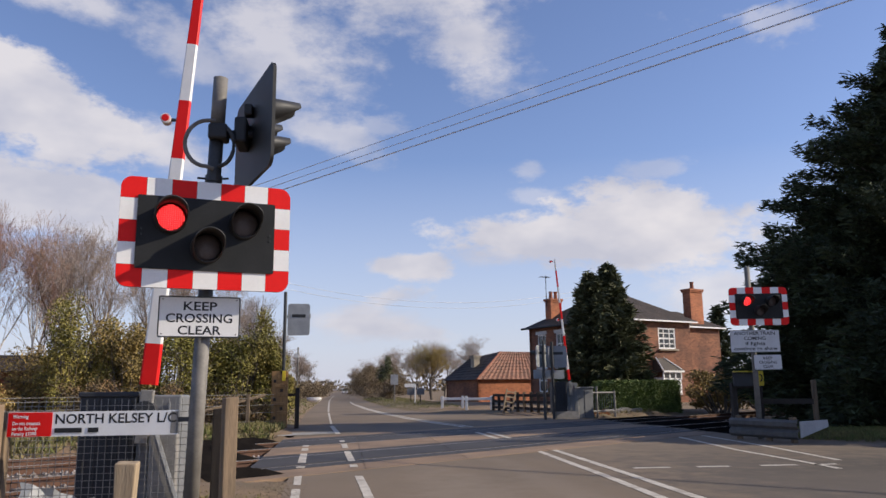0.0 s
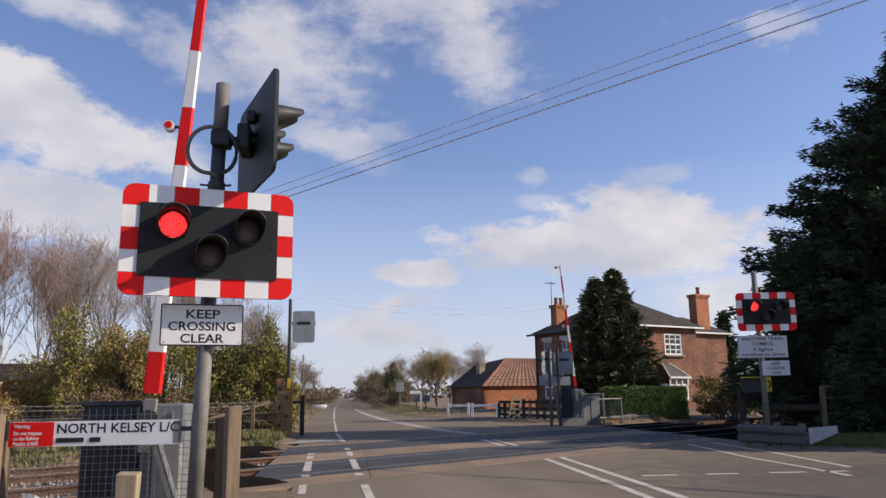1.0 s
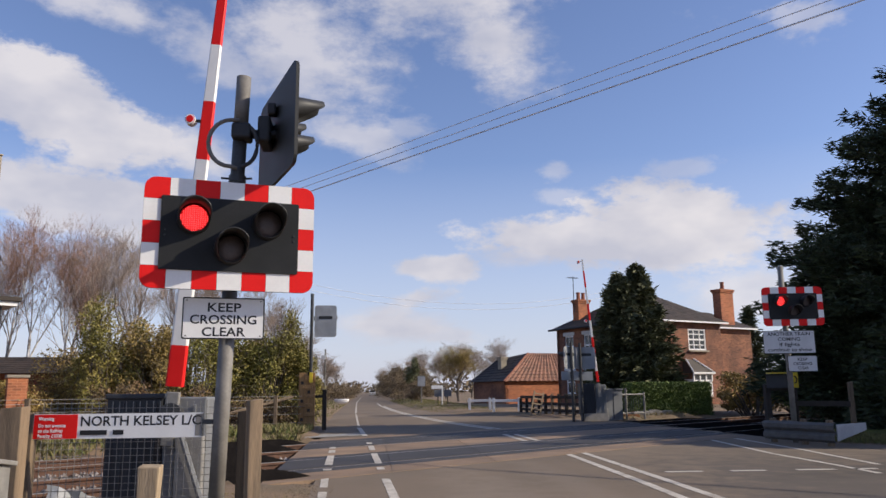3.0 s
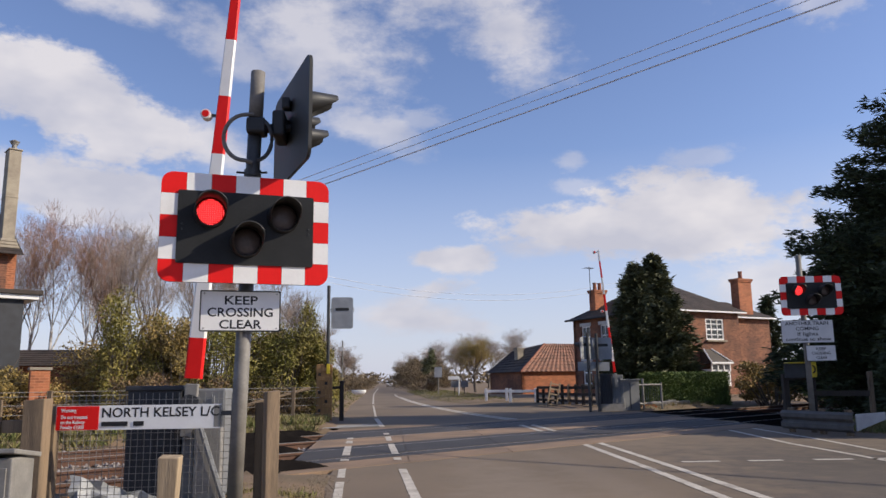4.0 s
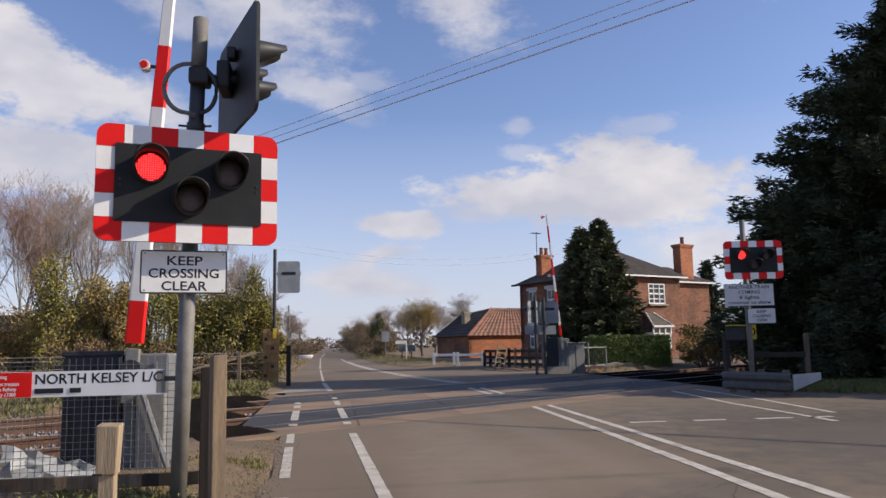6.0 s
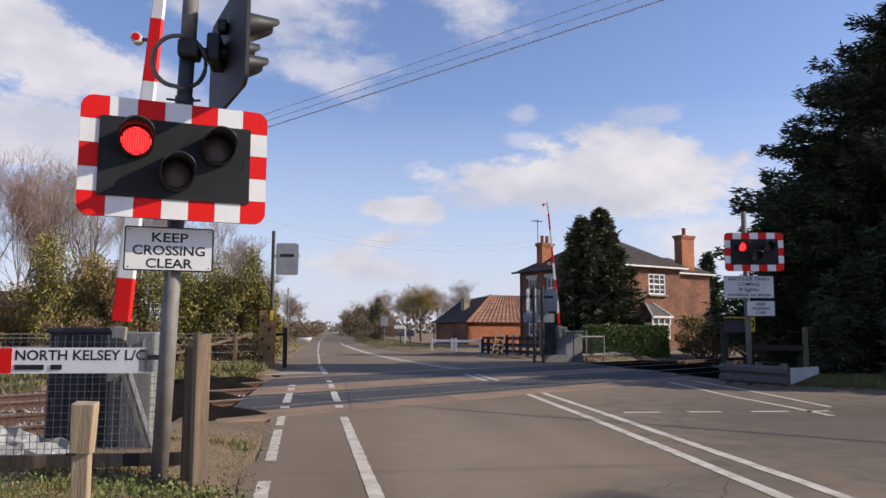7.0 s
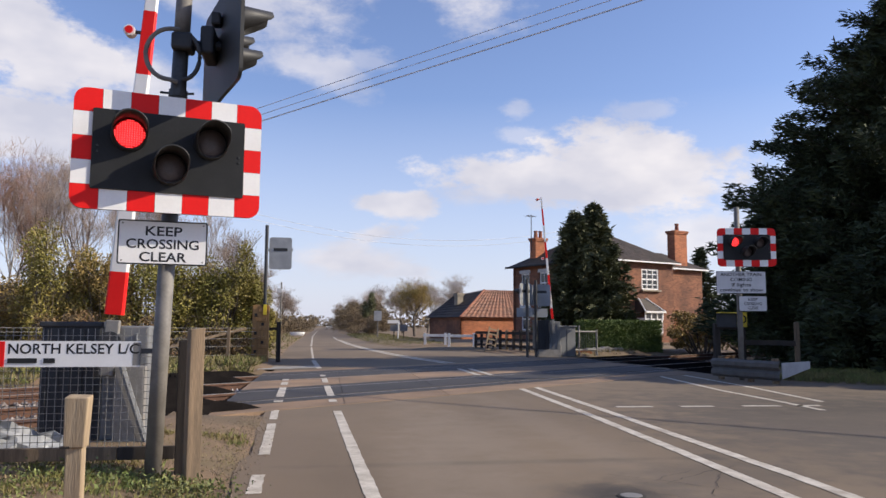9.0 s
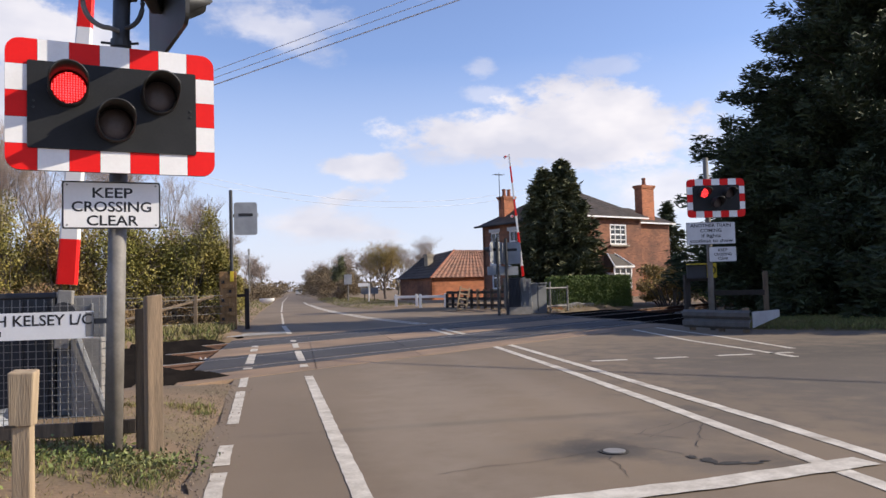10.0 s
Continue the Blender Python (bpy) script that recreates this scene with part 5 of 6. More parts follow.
def stake():
    th = thing("marker_stake", "short weathered wooden stake split on one side, standing in the verge", "post", pose(-1.125, 5.05, 0.0))
    bm = boxed(0.0, 0, 0.22, 0.085, 0.075, 0.50, 0.006)
    head = boxed(0.0, -0.004, 0.595, 0.122, 0.095, 0.27, 0.008)
    for b in (bm, head):
        for v in b.verts:
            v.co.x += 0.004 * math.sin(v.co.z * 9)
            if v.co.z > 0.68:
                v.co.z += 0.1 * v.co.y - 0.03 * v.co.x
            if v.co.z < 0.48 and b is head:
                v.co.x *= 0.86
    # the sunlit look of the stake is put into this paler wood
    part("stake_body", bm, M["wood_pale"], th)
    part("stake_head", head, M["wood_pale"], th, "thicker squared head")
    split = boxed(-0.045, -0.045, 0.465, 0.05, 0.02, 0.012)
    part("split", split, M["wood_dark"], th, "dark split under the head")


stake()


def side_fence():
    """Close-boarded fence end and meter cabinet beside the verge."""
    th = thing("timber_fence", "weathered timber fence with wire mesh and thick end post", "fence", pose(-2.35, 6.1, 0))
    post(0, 0, 0, 1.05, 0.145, parent=th)
    for k in range(4):
        part("pale", boxed(-0.32 - 0.16 * k, 0.05, 0.55, 0.10, 0.025, 1.0, 0.004), M["wood"], th)
    part("rail", boxed(-0.55, 0.08, 0.86, 1.0, 0.04, 0.09, 0.004), M["wood"], th)
    part("rail", boxed(-0.55, 0.08, 0.35, 1.0, 0.04, 0.09, 0.004), M["wood"], th)
    cb = thing("meter_cabinet", "small pale grey steel cabinet with sloping lid", "cabinet", pose(-2.30, 5.5, 0.08))
    part("body", boxed(0, 0, 0.3, 0.30, 0.3, 0.66, 0.01), M["galv"], cb)
    part("lid", boxed(0, -0.01, 0.65, 0.36, 0.38, 0.03, 0.006, Matrix.Rotation(radians(-8), 4, "X")), M["galv"], cb)
    part("door", boxed(0, -0.155, 0.3, 0.24, 0.012, 0.54, 0.003), M["galv"], cb)
    part("latch", boxed(0.08, -0.165, 0.34, 0.02, 0.012, 0.07, 0.003), M["dark_steel"], cb)


side_fence()


def trackside_litter():
    """Spare timbers and a crumpled sheet behind the mesh."""
    t = thing("timber_baulk", "short pale sawn timber lying in the ballast", "timber", pose(-2.55, 8.35, -0.02, 0, 0, 25))
    part("plank", boxed(0, 0, 0.06, 0.95, 0.2, 0.14, 0.01), M["wood_orange"], t)
    r = random.Random(2)
    s = thing("plastic_sheet", "crumpled pale grey plastic sheet behind the mesh fence", "sheet", pose(-2.05, 6.85, 0.04, 0, 0, 12))
    nx, nz = 10, 8
    verts = []
    for j in range(nz):
        for i in range(nx):
            u, v = i / (nx - 1), j / (nz - 1)
            verts.append((-0.33 + 0.66 * u + r.uniform(-0.02, 0.02), 0.16 * v + r.uniform(-0.035, 0.035), 0.40 * v * (1 - 0.55 * u) + r.uniform(-0.02, 0.02)))
    faces = [(j * nx + i, j * nx + i + 1, (j + 1) * nx + i + 1, (j + 1) * nx + i) for j in range(nz - 1) for i in range(nx - 1)]
    sh = part("sheet", mesh_of("sheet", verts, faces, M["back_pale"]), M["back_pale"], s)
    mod = sh.modifiers.new("thick", "SOLIDIFY")
    mod.thickness = 0.006


trackside_litter()


def brick_pier():
    th = thing("brick_pier", "short orange brick gate pier among brambles", "pier", pose(-9.45, 22.4, -0.1, 0, 0, 30))
    part("shaft", boxed(0, 0, 0.85, 0.48, 0.42, 1.7), M["barn_brick"], th)
    part("coping", boxed(0, 0, 1.74, 0.56, 0.5, 0.08, 0.01), M["stone"], th)


brick_pier()


def far_wing_fence():
    """Wire fence with stepped orange timber stile at the far side, beside the footway."""
    th = thing("wire_fence", "post and wire fence along the far side of the railway", "fence", pose(0, 0, 0))
    for k in range(9):
        x = -2.6 - 1.75 * k
        y = 23.3 + SKEW * (x + 2.6)
        post(x, y, -0.15, 1.05, 0.10, parent=th)
    for z in (0.25, 0.5, 0.72, 0.92, 1.02):
        part("wire", rod(bmesh.new(), (-1.9, 23.8, z), (-17.0, 23.3 - SKEW * 14.4, z), 0.007, seg=5), M["galv"], th)
    part("brace", rod(bmesh.new(), (-2.15, 23.6, 1.0), (-4.6, 22.2, 0.35), 0.05, seg=6), M["wood"], th, "diagonal timber brace")
    st = thing("stile_post", "orange-brown timber post with stepped cleats and yellow cap", "post", pose(-1.76, 24.0, -0.05))
    part("post_body", boxed(0, 0, 0.87, 0.48, 0.16, 1.78, 0.01), M["wood_orange"], st)
    for k in range(6):
        part("cleat", boxed(0.1 if k % 2 else 0.02, -0.1, 0.25 + 0.27 * k, 0.3, 0.06, 0.1, 0.006), M["wood_orange"], st)
        part("notch", boxed(-0.14 + 0.2 * (k % 2), -0.085, 0.38 + 0.27 * k, 0.08, 0.04, 0.09), M["wood_dark"], st)
    part("cap", boxed(0.12, -0.12, 1.62, 0.10, 0.05, 0.3, 0.006), M["yellow"], st, "yellow painted cap")
    gp = thing("gate_post", "dark timber gate post beside the footway", "post", pose(-1.25, 24.3, -0.05))
    part("post_body", boxed(0, 0, 0.62, 0.13, 0.13, 1.28, 0.008), M["wood_dark"], gp)
    part("crossbar", boxed(-0.3, 0, 1.05, 0.5, 0.06, 0.08), M["wood_dark"], gp)


far_wing_fence()


def guard(c, offset, rows, label):
    """Anti-trespass timbers: dark ridges along the rails, cut to points at the deck's edge."""
    k = 1 / math.hypot(1, SKEW)
    x, y = -1.42, c + SKEW * -0.42
    th = thing("trespass_guard", label, "trespass guard", pose(x - SKEW * k * offset, y + k * offset, -0.045, 0, 0, math.degrees(math.atan(SKEW))), "anti-trespass guards")
    for n in range(rows):
        v = 0.22 * n
        co = [(-1.6, v - 0.1, 0), (-1.6, v + 0.1, 0), (-1.6, v, 0.14), (0.0, v - 0.1, 0), (0.0, v + 0.1, 0), (0.0, v, 0.14), (0.42, v - 0.015, 0.0), (0.42, v + 0.015, 0.0), (0.42, v, 0.02)]
        fc = [(0, 2, 1), (0, 3, 5, 2), (1, 2, 5, 4), (0, 1, 4, 3), (3, 6, 8, 5), (4, 5, 8, 7), (3, 4, 7, 6), (6, 7, 8)]
        part("ridge", mesh_of("ridge", co, fc, M["guard"]), M["guard"], th)


M["guard"] = mat("guard", (0.007, 0.006, 0.006), (0.013, 0.011, 0.010), 0.95, 5, 50, 0.3, spec=0.05)
guard(RAILS[0], 0.42, 4, "black ridged timber guard between the rails at the deck edge")
guard(RAILS[2], 0.42, 4, "black ridged timber guard between the rails at the deck edge")
guard(RAILS[0], -0.85, 3, "black ridged timber guard beside the rails at the deck edge")
guard(RAILS[1], 0.32, 7, "black ridged timber guard between the tracks at the deck edge")
guard(RAILS[3], 0.3, 3, "black ridged timber guard beside the rails at the deck edge")


def long_guard(c, rows):
    """The guards on the garden side, longer, along the rails; their black also stands for conifer shade."""
    th = thing("trespass_guard", "long black ridged timber guard beside the rails, also standing for conifer shade", "trespass guard",
               pose(DX1 + 0.15, c + SKEW * (DX1 + 1.15), -0.13, 0, 0, math.degrees(math.atan(SKEW))), "anti-trespass guards")
    for n in range(rows):
        v = 0.21 * n
        co = [(4.6, v - 0.1, 0), (4.6, v + 0.1, 0), (4.6, v, 0.14), (0.4, v - 0.1, 0), (0.4, v + 0.1, 0), (0.4, v, 0.14), (0.0, v - 0.015, 0.0), (0.0, v + 0.015, 0.0), (0.0, v, 0.02)]
        fc = [(0, 1, 2), (0, 2, 5, 3), (1, 4, 5, 2), (0, 3, 4, 1), (3, 5, 8, 6), (4, 7, 8, 5), (3, 6, 7, 4), (6, 8, 7)]
        part("ridge", mesh_of("ridge", co, fc, M["guard"]), M["guard"], th)


for c, rows in ((10.7, 6), (12.3, 6), (14.1, 8), (16.55, 6), (18.4, 5)):
    long_guard(c, rows)


def right_side():
    """Rails, box and barrier machine beside the second signal."""
    g = thing("guard_rail", "pale steel guard rail end on short posts beside the signal", "guard rail", pose(0, 0, 0))
    a, b = Vector((8.50, 16.25, -0.05)), Vector((8.98, 14.50, -0.05))
    d = (b - a).normalized()
    turn = Matrix.Rotation(math.atan2(d.y, d.x), 4, "Z")
    prof = [(0.0, 0.12), (0.05, 0.17), (0.05, 0.25), (-0.01, 0.31), (0.05, 0.37), (0.05, 0.45), (0.0, 0.5)]

    def beam(p, q, name, material, label=""):
        p, q = Vector(p), Vector(q)
        dd = (q - p).normalized()
        nn = Vector((dd.y, -dd.x, 0))
        bm = bmesh.new()
        r = [[bm.verts.new(e + nn * (o + off) + Vector((0, 0, z))) for o, z in prof] for e, off in ((p, 0), (q, 0), (q, -0.02), (p, -0.02))]
        for u, v in ((0, 1), (1, 2), (2, 3), (3, 0)):
            for i in range(len(prof) - 1):
                bm.faces.new((r[u][i], r[u][i + 1], r[v][i + 1], r[v][i]))
        part(name, bm, material, g, label)

    # the beam's dark colour includes the tree shade over it
    beam(a, b, "rail_beam", M["shaded_steel"], "corrugated grey steel beam")
    end = boxed(0.36, 0, 0.33, 0.72, 0.03, 0.32, 0.012)
    for v in end.verts:
        v.co.z += 0.20 * v.co.x
        if v.co.x > 0.6:
            v.co.z = 0.42 + (v.co.z - 0.42) * 0.45
    e = part("rail_end", end, M["back_pale"], g, "pale flared end plate of the beam")
    e.matrix_local = Matrix.Translation(b + Vector((0.03, 0, -0.02))) @ Matrix.Rotation(radians(12), 4, "Z")
    for k in (0.15, 0.6, 0.95):
        p = a.lerp(b, k) + Vector((0.05, 0.12, 0))
        part("support", boxed(p.x, p.y, 0.15, 0.1, 0.1, 0.7, 0.006), M["wood"], g)
    f = thing("timber_barrier", "dark timber frame with yellow telephone box behind the guard rail", "fence", pose(0, 0, 0))
    for x, y, h in ((9.56, 18.0, 1.21), (10.25, 18.05, 1.15), (11.02, 17.0, 1.24)):
        post(x, y, -0.1, h, 0.13 if x < 11 else 0.09, M["wood"] if x > 11 else M["wood_dark"], parent=f)
    part("rail", boxed(9.9, 18.0, 1.12, 0.72, 0.05, 0.13, 0.004), M["wood_dark"], f)
    part("rail", boxed(10.63, 17.5, 0.75, 1.25, 0.05, 0.12, 0.004, Matrix.Rotation(-0.94, 4, "Z")), M["wood_dark"], f)
    t = thing("telephone_box", "yellow crossing telephone box beside a dark hooded shield", "telephone", pose(10.14, 17.85, 1.12))
    part("body", boxed(0, 0, 0.18, 0.20, 0.18, 0.36, 0.015), M["yellow"], t)
    part("hood", boxed(-0.26, 0, 0.345, 0.66, 0.22, 0.025, 0.006), M["yellow"], t)
    hs = bmesh.new()
    tube(hs, [(0.0 + 0.05 * math.cos(a), -0.1, 0.19 + 0.08 * math.sin(a)) for a in [radians(-100 + 20 * k) for k in range(11)]], 0.016, 6)
    part("handset_symbol", hs, M["ink"], t)
    part("shield", boxed(-0.37, 0.03, 0.16, 0.52, 0.03, 0.33), M["box_dark"], t, "dark back panel")
    part("stand", boxed(0.02, 0.12, -0.5, 0.08, 0.05, 1.3), M["steel"], t)


right_side()


def far_side_things():
    w = thing("low_wall", "low brick and rubble edging beside the far barrier", "wall", pose(0, 0, 0))
    rnd = random.Random(8)
    for k in range(9):
        part("stone", boxed(9.2 + 0.42 * k, 29.2 + 0.33 * k, 0.1, rnd.uniform(0.3, 0.5), 0.3, rnd.uniform(0.2, 0.4), 0.02), M["brick_orange"] if k < 4 else M["concrete"], w)
    p = thing("pedestrian_rail", "pale grey tubular rail panel beside the far barrier", "railing", pose(9.35, 28.9, 0, 0, 0, 14))
    for x in (0, 0.5, 1.3):
        part("upright", rod(bmesh.new(), (x, 0, 0), (x, 0, 1.0 if x != 0.5 else 1.16), 0.04, seg=8), M["galv"], p)
    for z in (0.22, 0.92):
        part("top_rail", rod(bmesh.new(), (0, 0, z), (1.3, 0, z), 0.035, seg=8), M["galv"], p)
    inf = bmesh.new()
    for k in range(12):
        rod(inf, (0.1 + 0.105 * k, 0, 0.15), (0.1 + 0.105 * k, 0, 0.92), 0.008, seg=4)
    part("infill", inf, M["box_grey"], p)
    k1 = thing("control_cabinet", "grey steel control cabinet beside the far barrier machine", "cabinet", pose(8.98, 28.3, 0.05, 0, 0, 12))
    part("body", boxed(0, 0, 0.5, 0.75, 0.5, 1.1, 0.015), M["box_grey"], k1)
    part("lid", boxed(0, 0, 1.07, 0.82, 0.58, 0.05, 0.01), M["box_grey"], k1)
    part("door_seam", boxed(0, -0.255, 0.5, 0.02, 0.012, 0.95), M["box_dark"], k1)
    f = thing("dark_fence", "dark timber fence before the outbuilding", "fence", pose(0, 0, 0))
    for k in range(10):
        post(7.25 + 0.16 * k, 36.5 - 0.6 * k, -0.1, 0.95 if k > 3 else 0.75, 0.12, M["wood_dark"] if k != 5 else M["wood"], parent=f)
    for k in range(3):
        part("rail", boxed(7.97, 33.8, 0.25 + 0.28 * k, 0.05, 5.6, 0.12, 0.004, Matrix.Rotation(0.26, 4, "Z")), M["wood_dark"], f)
    h = thing("ladder_hurdle", "pale weathered timber hurdle leaning at the fence", "hurdle", pose(7.0, 33.2, 0, 0, 12, 10))
    for x in (0, 0.42):
        part("stile", boxed(x, 0, 0.55, 0.06, 0.05, 1.15), M["wood_pale"], h)
    for k in range(5):
        part("rung", boxed(0.21, 0, 0.15 + 0.22 * k, 0.42, 0.04, 0.06), M["wood_pale"], h)
    for n, (x, y) in enumerate(((5.26, 40.0), (6.28, 38.5))):
        r = thing("white_rail_fence", "low white-painted post and rail fence at the road junction", "fence", pose(x, y, 0.05, 0, 0, -8), "white rail fences")
        for px in (0, 1.05 if n == 0 else 1.25):
            part("post", boxed(px, 0, 0.35, 0.13, 0.13, 0.72, 0.01), M["white"], r)
        part("rail", boxed(0.55, -0.02, 0.57, 1.3, 0.06, 0.13, 0.008), M["white"], r)
    # things further along the road
    s = thing("direction_sign", "white finger sign on a post at the far junction", "road sign", pose(4.95, 56, 0))
    part("post", rod(bmesh.new(), (0.4, 0, -0.1), (0.4, 0, 1.5), 0.05, seg=8), M["sign_grey"], s)
    part("blade", boxed(0, -0.05, 1.4, 0.75, 0.04, 0.24, 0.008), M["white"], s)
    s2 = thing("notice_boards", "pair of dark-legged pale notice boards at the far verge", "sign", pose(5.2, 60, 0))
    for k in range(2):
        part("board", boxed(0.2 + 0.75 * k, 0, 0.95, 0.6, 0.04, 0.5), M["box_grey"], s2)
        part("leg", boxed(0.2 + 0.75 * k, 0.04, 0.4, 0.07, 0.05, 1.0), M["wood_dark"], s2)
    s3 = thing("road_sign", "grey back of a roadside sign on a post", "road sign", pose(4.25, 62, -0.5))
    part("post", rod(bmesh.new(), (0, 0, -0.1), (0, 0, 2.9), 0.05, seg=8), M["steel"], s3)
    part("plate", boxed(0, -0.05, 2.4, 0.6, 0.03, 0.8, 0.01), M["back_pale"], s3)
    for x, y, h in ((-4.4, 48, 3.4), (-3.4, 62, 4.6), (-2.6, 33, 3.0)):
        p = thing("street_pole", "thin roadside pole on the grass verge", "pole", pose(x, y, -0.1), "roadside poles")
        part("pole", rod(bmesh.new(), (0, 0, 0), (0, 0, h), 0.06, seg=8), M["steel"], p)
        if h > 3.2:
            part("box", boxed(-0.15, 0, h * 0.86, 0.35, 0.2, 0.3), M["sign_grey"], p)
    c = thing("planter", "white planter tub on the grass verge", "planter", pose(-1.9, 57, 0.2))
    tub = bmesh.new()
    bmesh.ops.create_uvsphere(tub, u_segments=14, v_segments=8, radius=0.55, matrix=Matrix.Translation((0, 0, 0.35)) @ Matrix.Diagonal((1, 0.5, 0.55, 1)))
    bmesh.ops.bisect_plane(tub, geom=tub.verts[:] + tub.edges[:] + tub.faces[:], plane_co=(0, 0, 0.42), plane_no=(0, 0, 1), clear_outer=True)
    bmesh.ops.holes_fill(tub, edges=tub.edges)
    part("tub", tub, M["white"], c)
    v = thing("car", "small white car far along the road", "car", pose(0.9, 215, 0))
    part("body", boxed(0, 0, 0.6, 1.75, 4.0, 0.7, 0.15), M["car_white"], v)
    part("cabin", boxed(0, 0.2, 1.15, 1.5, 2.2, 0.55, 0.18), M["glass"], v)
    for sx in (-0.75, 0.75):
        for sy in (-1.25, 1.25):
            part("wheel", rod(bmesh.new(), (sx - 0.1, sy, 0.3), (sx + 0.1, sy, 0.3), 0.3, seg=14), M["black"], v)


far_side_things()


def cables():
    # three service wires climbing from the old station to a pole beyond the conifers
    for start, way, drop in (((-4.16, 28.4, 7.83), (0.793, -0.597, 0.124), -0.025), ((-3.46, 28.4, 8.31), (0.796, -0.591, 0.130), 0.0), ((-2.66, 28.4, 8.87), (0.800, -0.584, 0.138), 0.025)):
        p, d = Vector(start) + Vector((0, 0, drop)), Vector(way)
        bm = tube(bmesh.new(), [p + d * (-1.0 + 1.8 * i) for i in range(35)], 0.021 if drop < 0 else 0.013, 6)
        tagged(part("overhead_cable", bm, M["cable"]), "thin dark overhead cable across the sky", "cable", "overhead cables")
    for k in range(2):
        bm = tube(bmesh.new(), [(-12 + 0.9 * i, 60 + 0.3 * i, 8.6 + 0.5 * k + 0.006 * (i - 20) ** 2 - 0.02 * i) for i in range(41)], 0.016, 4)
        tagged(part("overhead_cable", bm, M["cable"]), "faint far telephone wire", "cable", "overhead cables")


    tp = thing("telegraph_pole", "brown timber telegraph pole behind the thicket", "pole", pose(-12, 60, -0.2))
    part("pole", rod(bmesh.new(), (0, 0, 0), (0, 0, 12.6), 0.13, 0.1, 10), M["wood_dark"], tp)
    part("crossarm", boxed(0, 0, 11.5, 1.6, 0.1, 0.12), M["wood_dark"], tp)


cables()

# ---- plants ----
def leaf_mesh(name, centres, sizes, material, seed, stretch=1.6, droop=0.0, axes=None, wide=0.42):
    """Small pointed leaves, one quad each, turned at random about their places."""
    r = np.random.RandomState(seed)
    c = np.asarray(centres, float)
    n = len(c)
    s = np.broadcast_to(np.asarray(sizes, float), (n,))[:, None]
    if axes is None:
        a = r.normal(size=(n, 3))
        a[:, 2] -= droop
    else:
        a = np.asarray(axes, float) + r.normal(size=(n, 3)) * 0.35
    a /= np.linalg.norm(a, axis=1, keepdims=True)
    b = np.cross(a, r.normal(size=(n, 3)))
    b /= np.linalg.norm(b, axis=1, keepdims=True) + 1e-9
    v = np.stack([c - a * s * stretch * 0.5, c + b * s * wide, c + a * s * stretch * 0.5, c - b * s * wide], 1).reshape(-1, 3)
    me = bpy.data.meshes.new(name)
    me.vertices.add(4 * n)
    me.vertices.foreach_set("co", v.ravel())
    me.loops.add(4 * n)
    me.loops.foreach_set("vertex_index", np.arange(4 * n))
    me.polygons.add(n)
    me.polygons.foreach_set("loop_start", np.arange(n) * 4)
    me.update(calc_edges=True)
    me.materials.append(material)
    return me


def sticks(name, segs, material, sides=3):
    """Tapered sticks from (p0, p1, r0, r1) as one mesh."""
    k = sides
    p0 = np.array([s[0] for s in segs], float)
    p1 = np.array([s[1] for s in segs], float)
    r0 = np.array([s[2] for s in segs], float)[:, None]
    r1 = np.array([s[3] for s in segs], float)[:, None]
    d = p1 - p0
    d /= np.linalg.norm(d, axis=1, keepdims=True) + 1e-9
    up = np.where(np.abs(d[:, 2:3]) > 0.9, np.array([[1.0, 0, 0]]), np.array([[0, 0, 1.0]]))
    u = np.cross(d, up)
    u /= np.linalg.norm(u, axis=1, keepdims=True) + 1e-9
    w = np.cross(d, u)
    rings = []
    for a in range(k):
        o = u * math.cos(math.tau * a / k) + w * math.sin(math.tau * a / k)
        rings.append((p0 + o * r0, p1 + o * r1))
    v = np.stack([x for pair in rings for x in pair], 1).reshape(-1, 3)
    n = len(segs)
    base = np.arange(n)[:, None] * 2 * k
    quads = np.concatenate([base + np.array([[2 * a, 2 * a + 1, 2 * ((a + 1) % k) + 1, 2 * ((a + 1) % k)]]) for a in range(k)], 1).reshape(-1, 4)
    me = bpy.data.meshes.new(name)
    me.vertices.add(len(v))
    me.vertices.foreach_set("co", v.ravel())
    me.loops.add(quads.size)
    me.loops.foreach_set("vertex_index", quads.ravel())
    me.polygons.add(len(quads))
    me.polygons.foreach_set("loop_start", np.arange(len(quads)) * 4)
    me.update(calc_edges=True)
    me.materials.append(material)
    return me


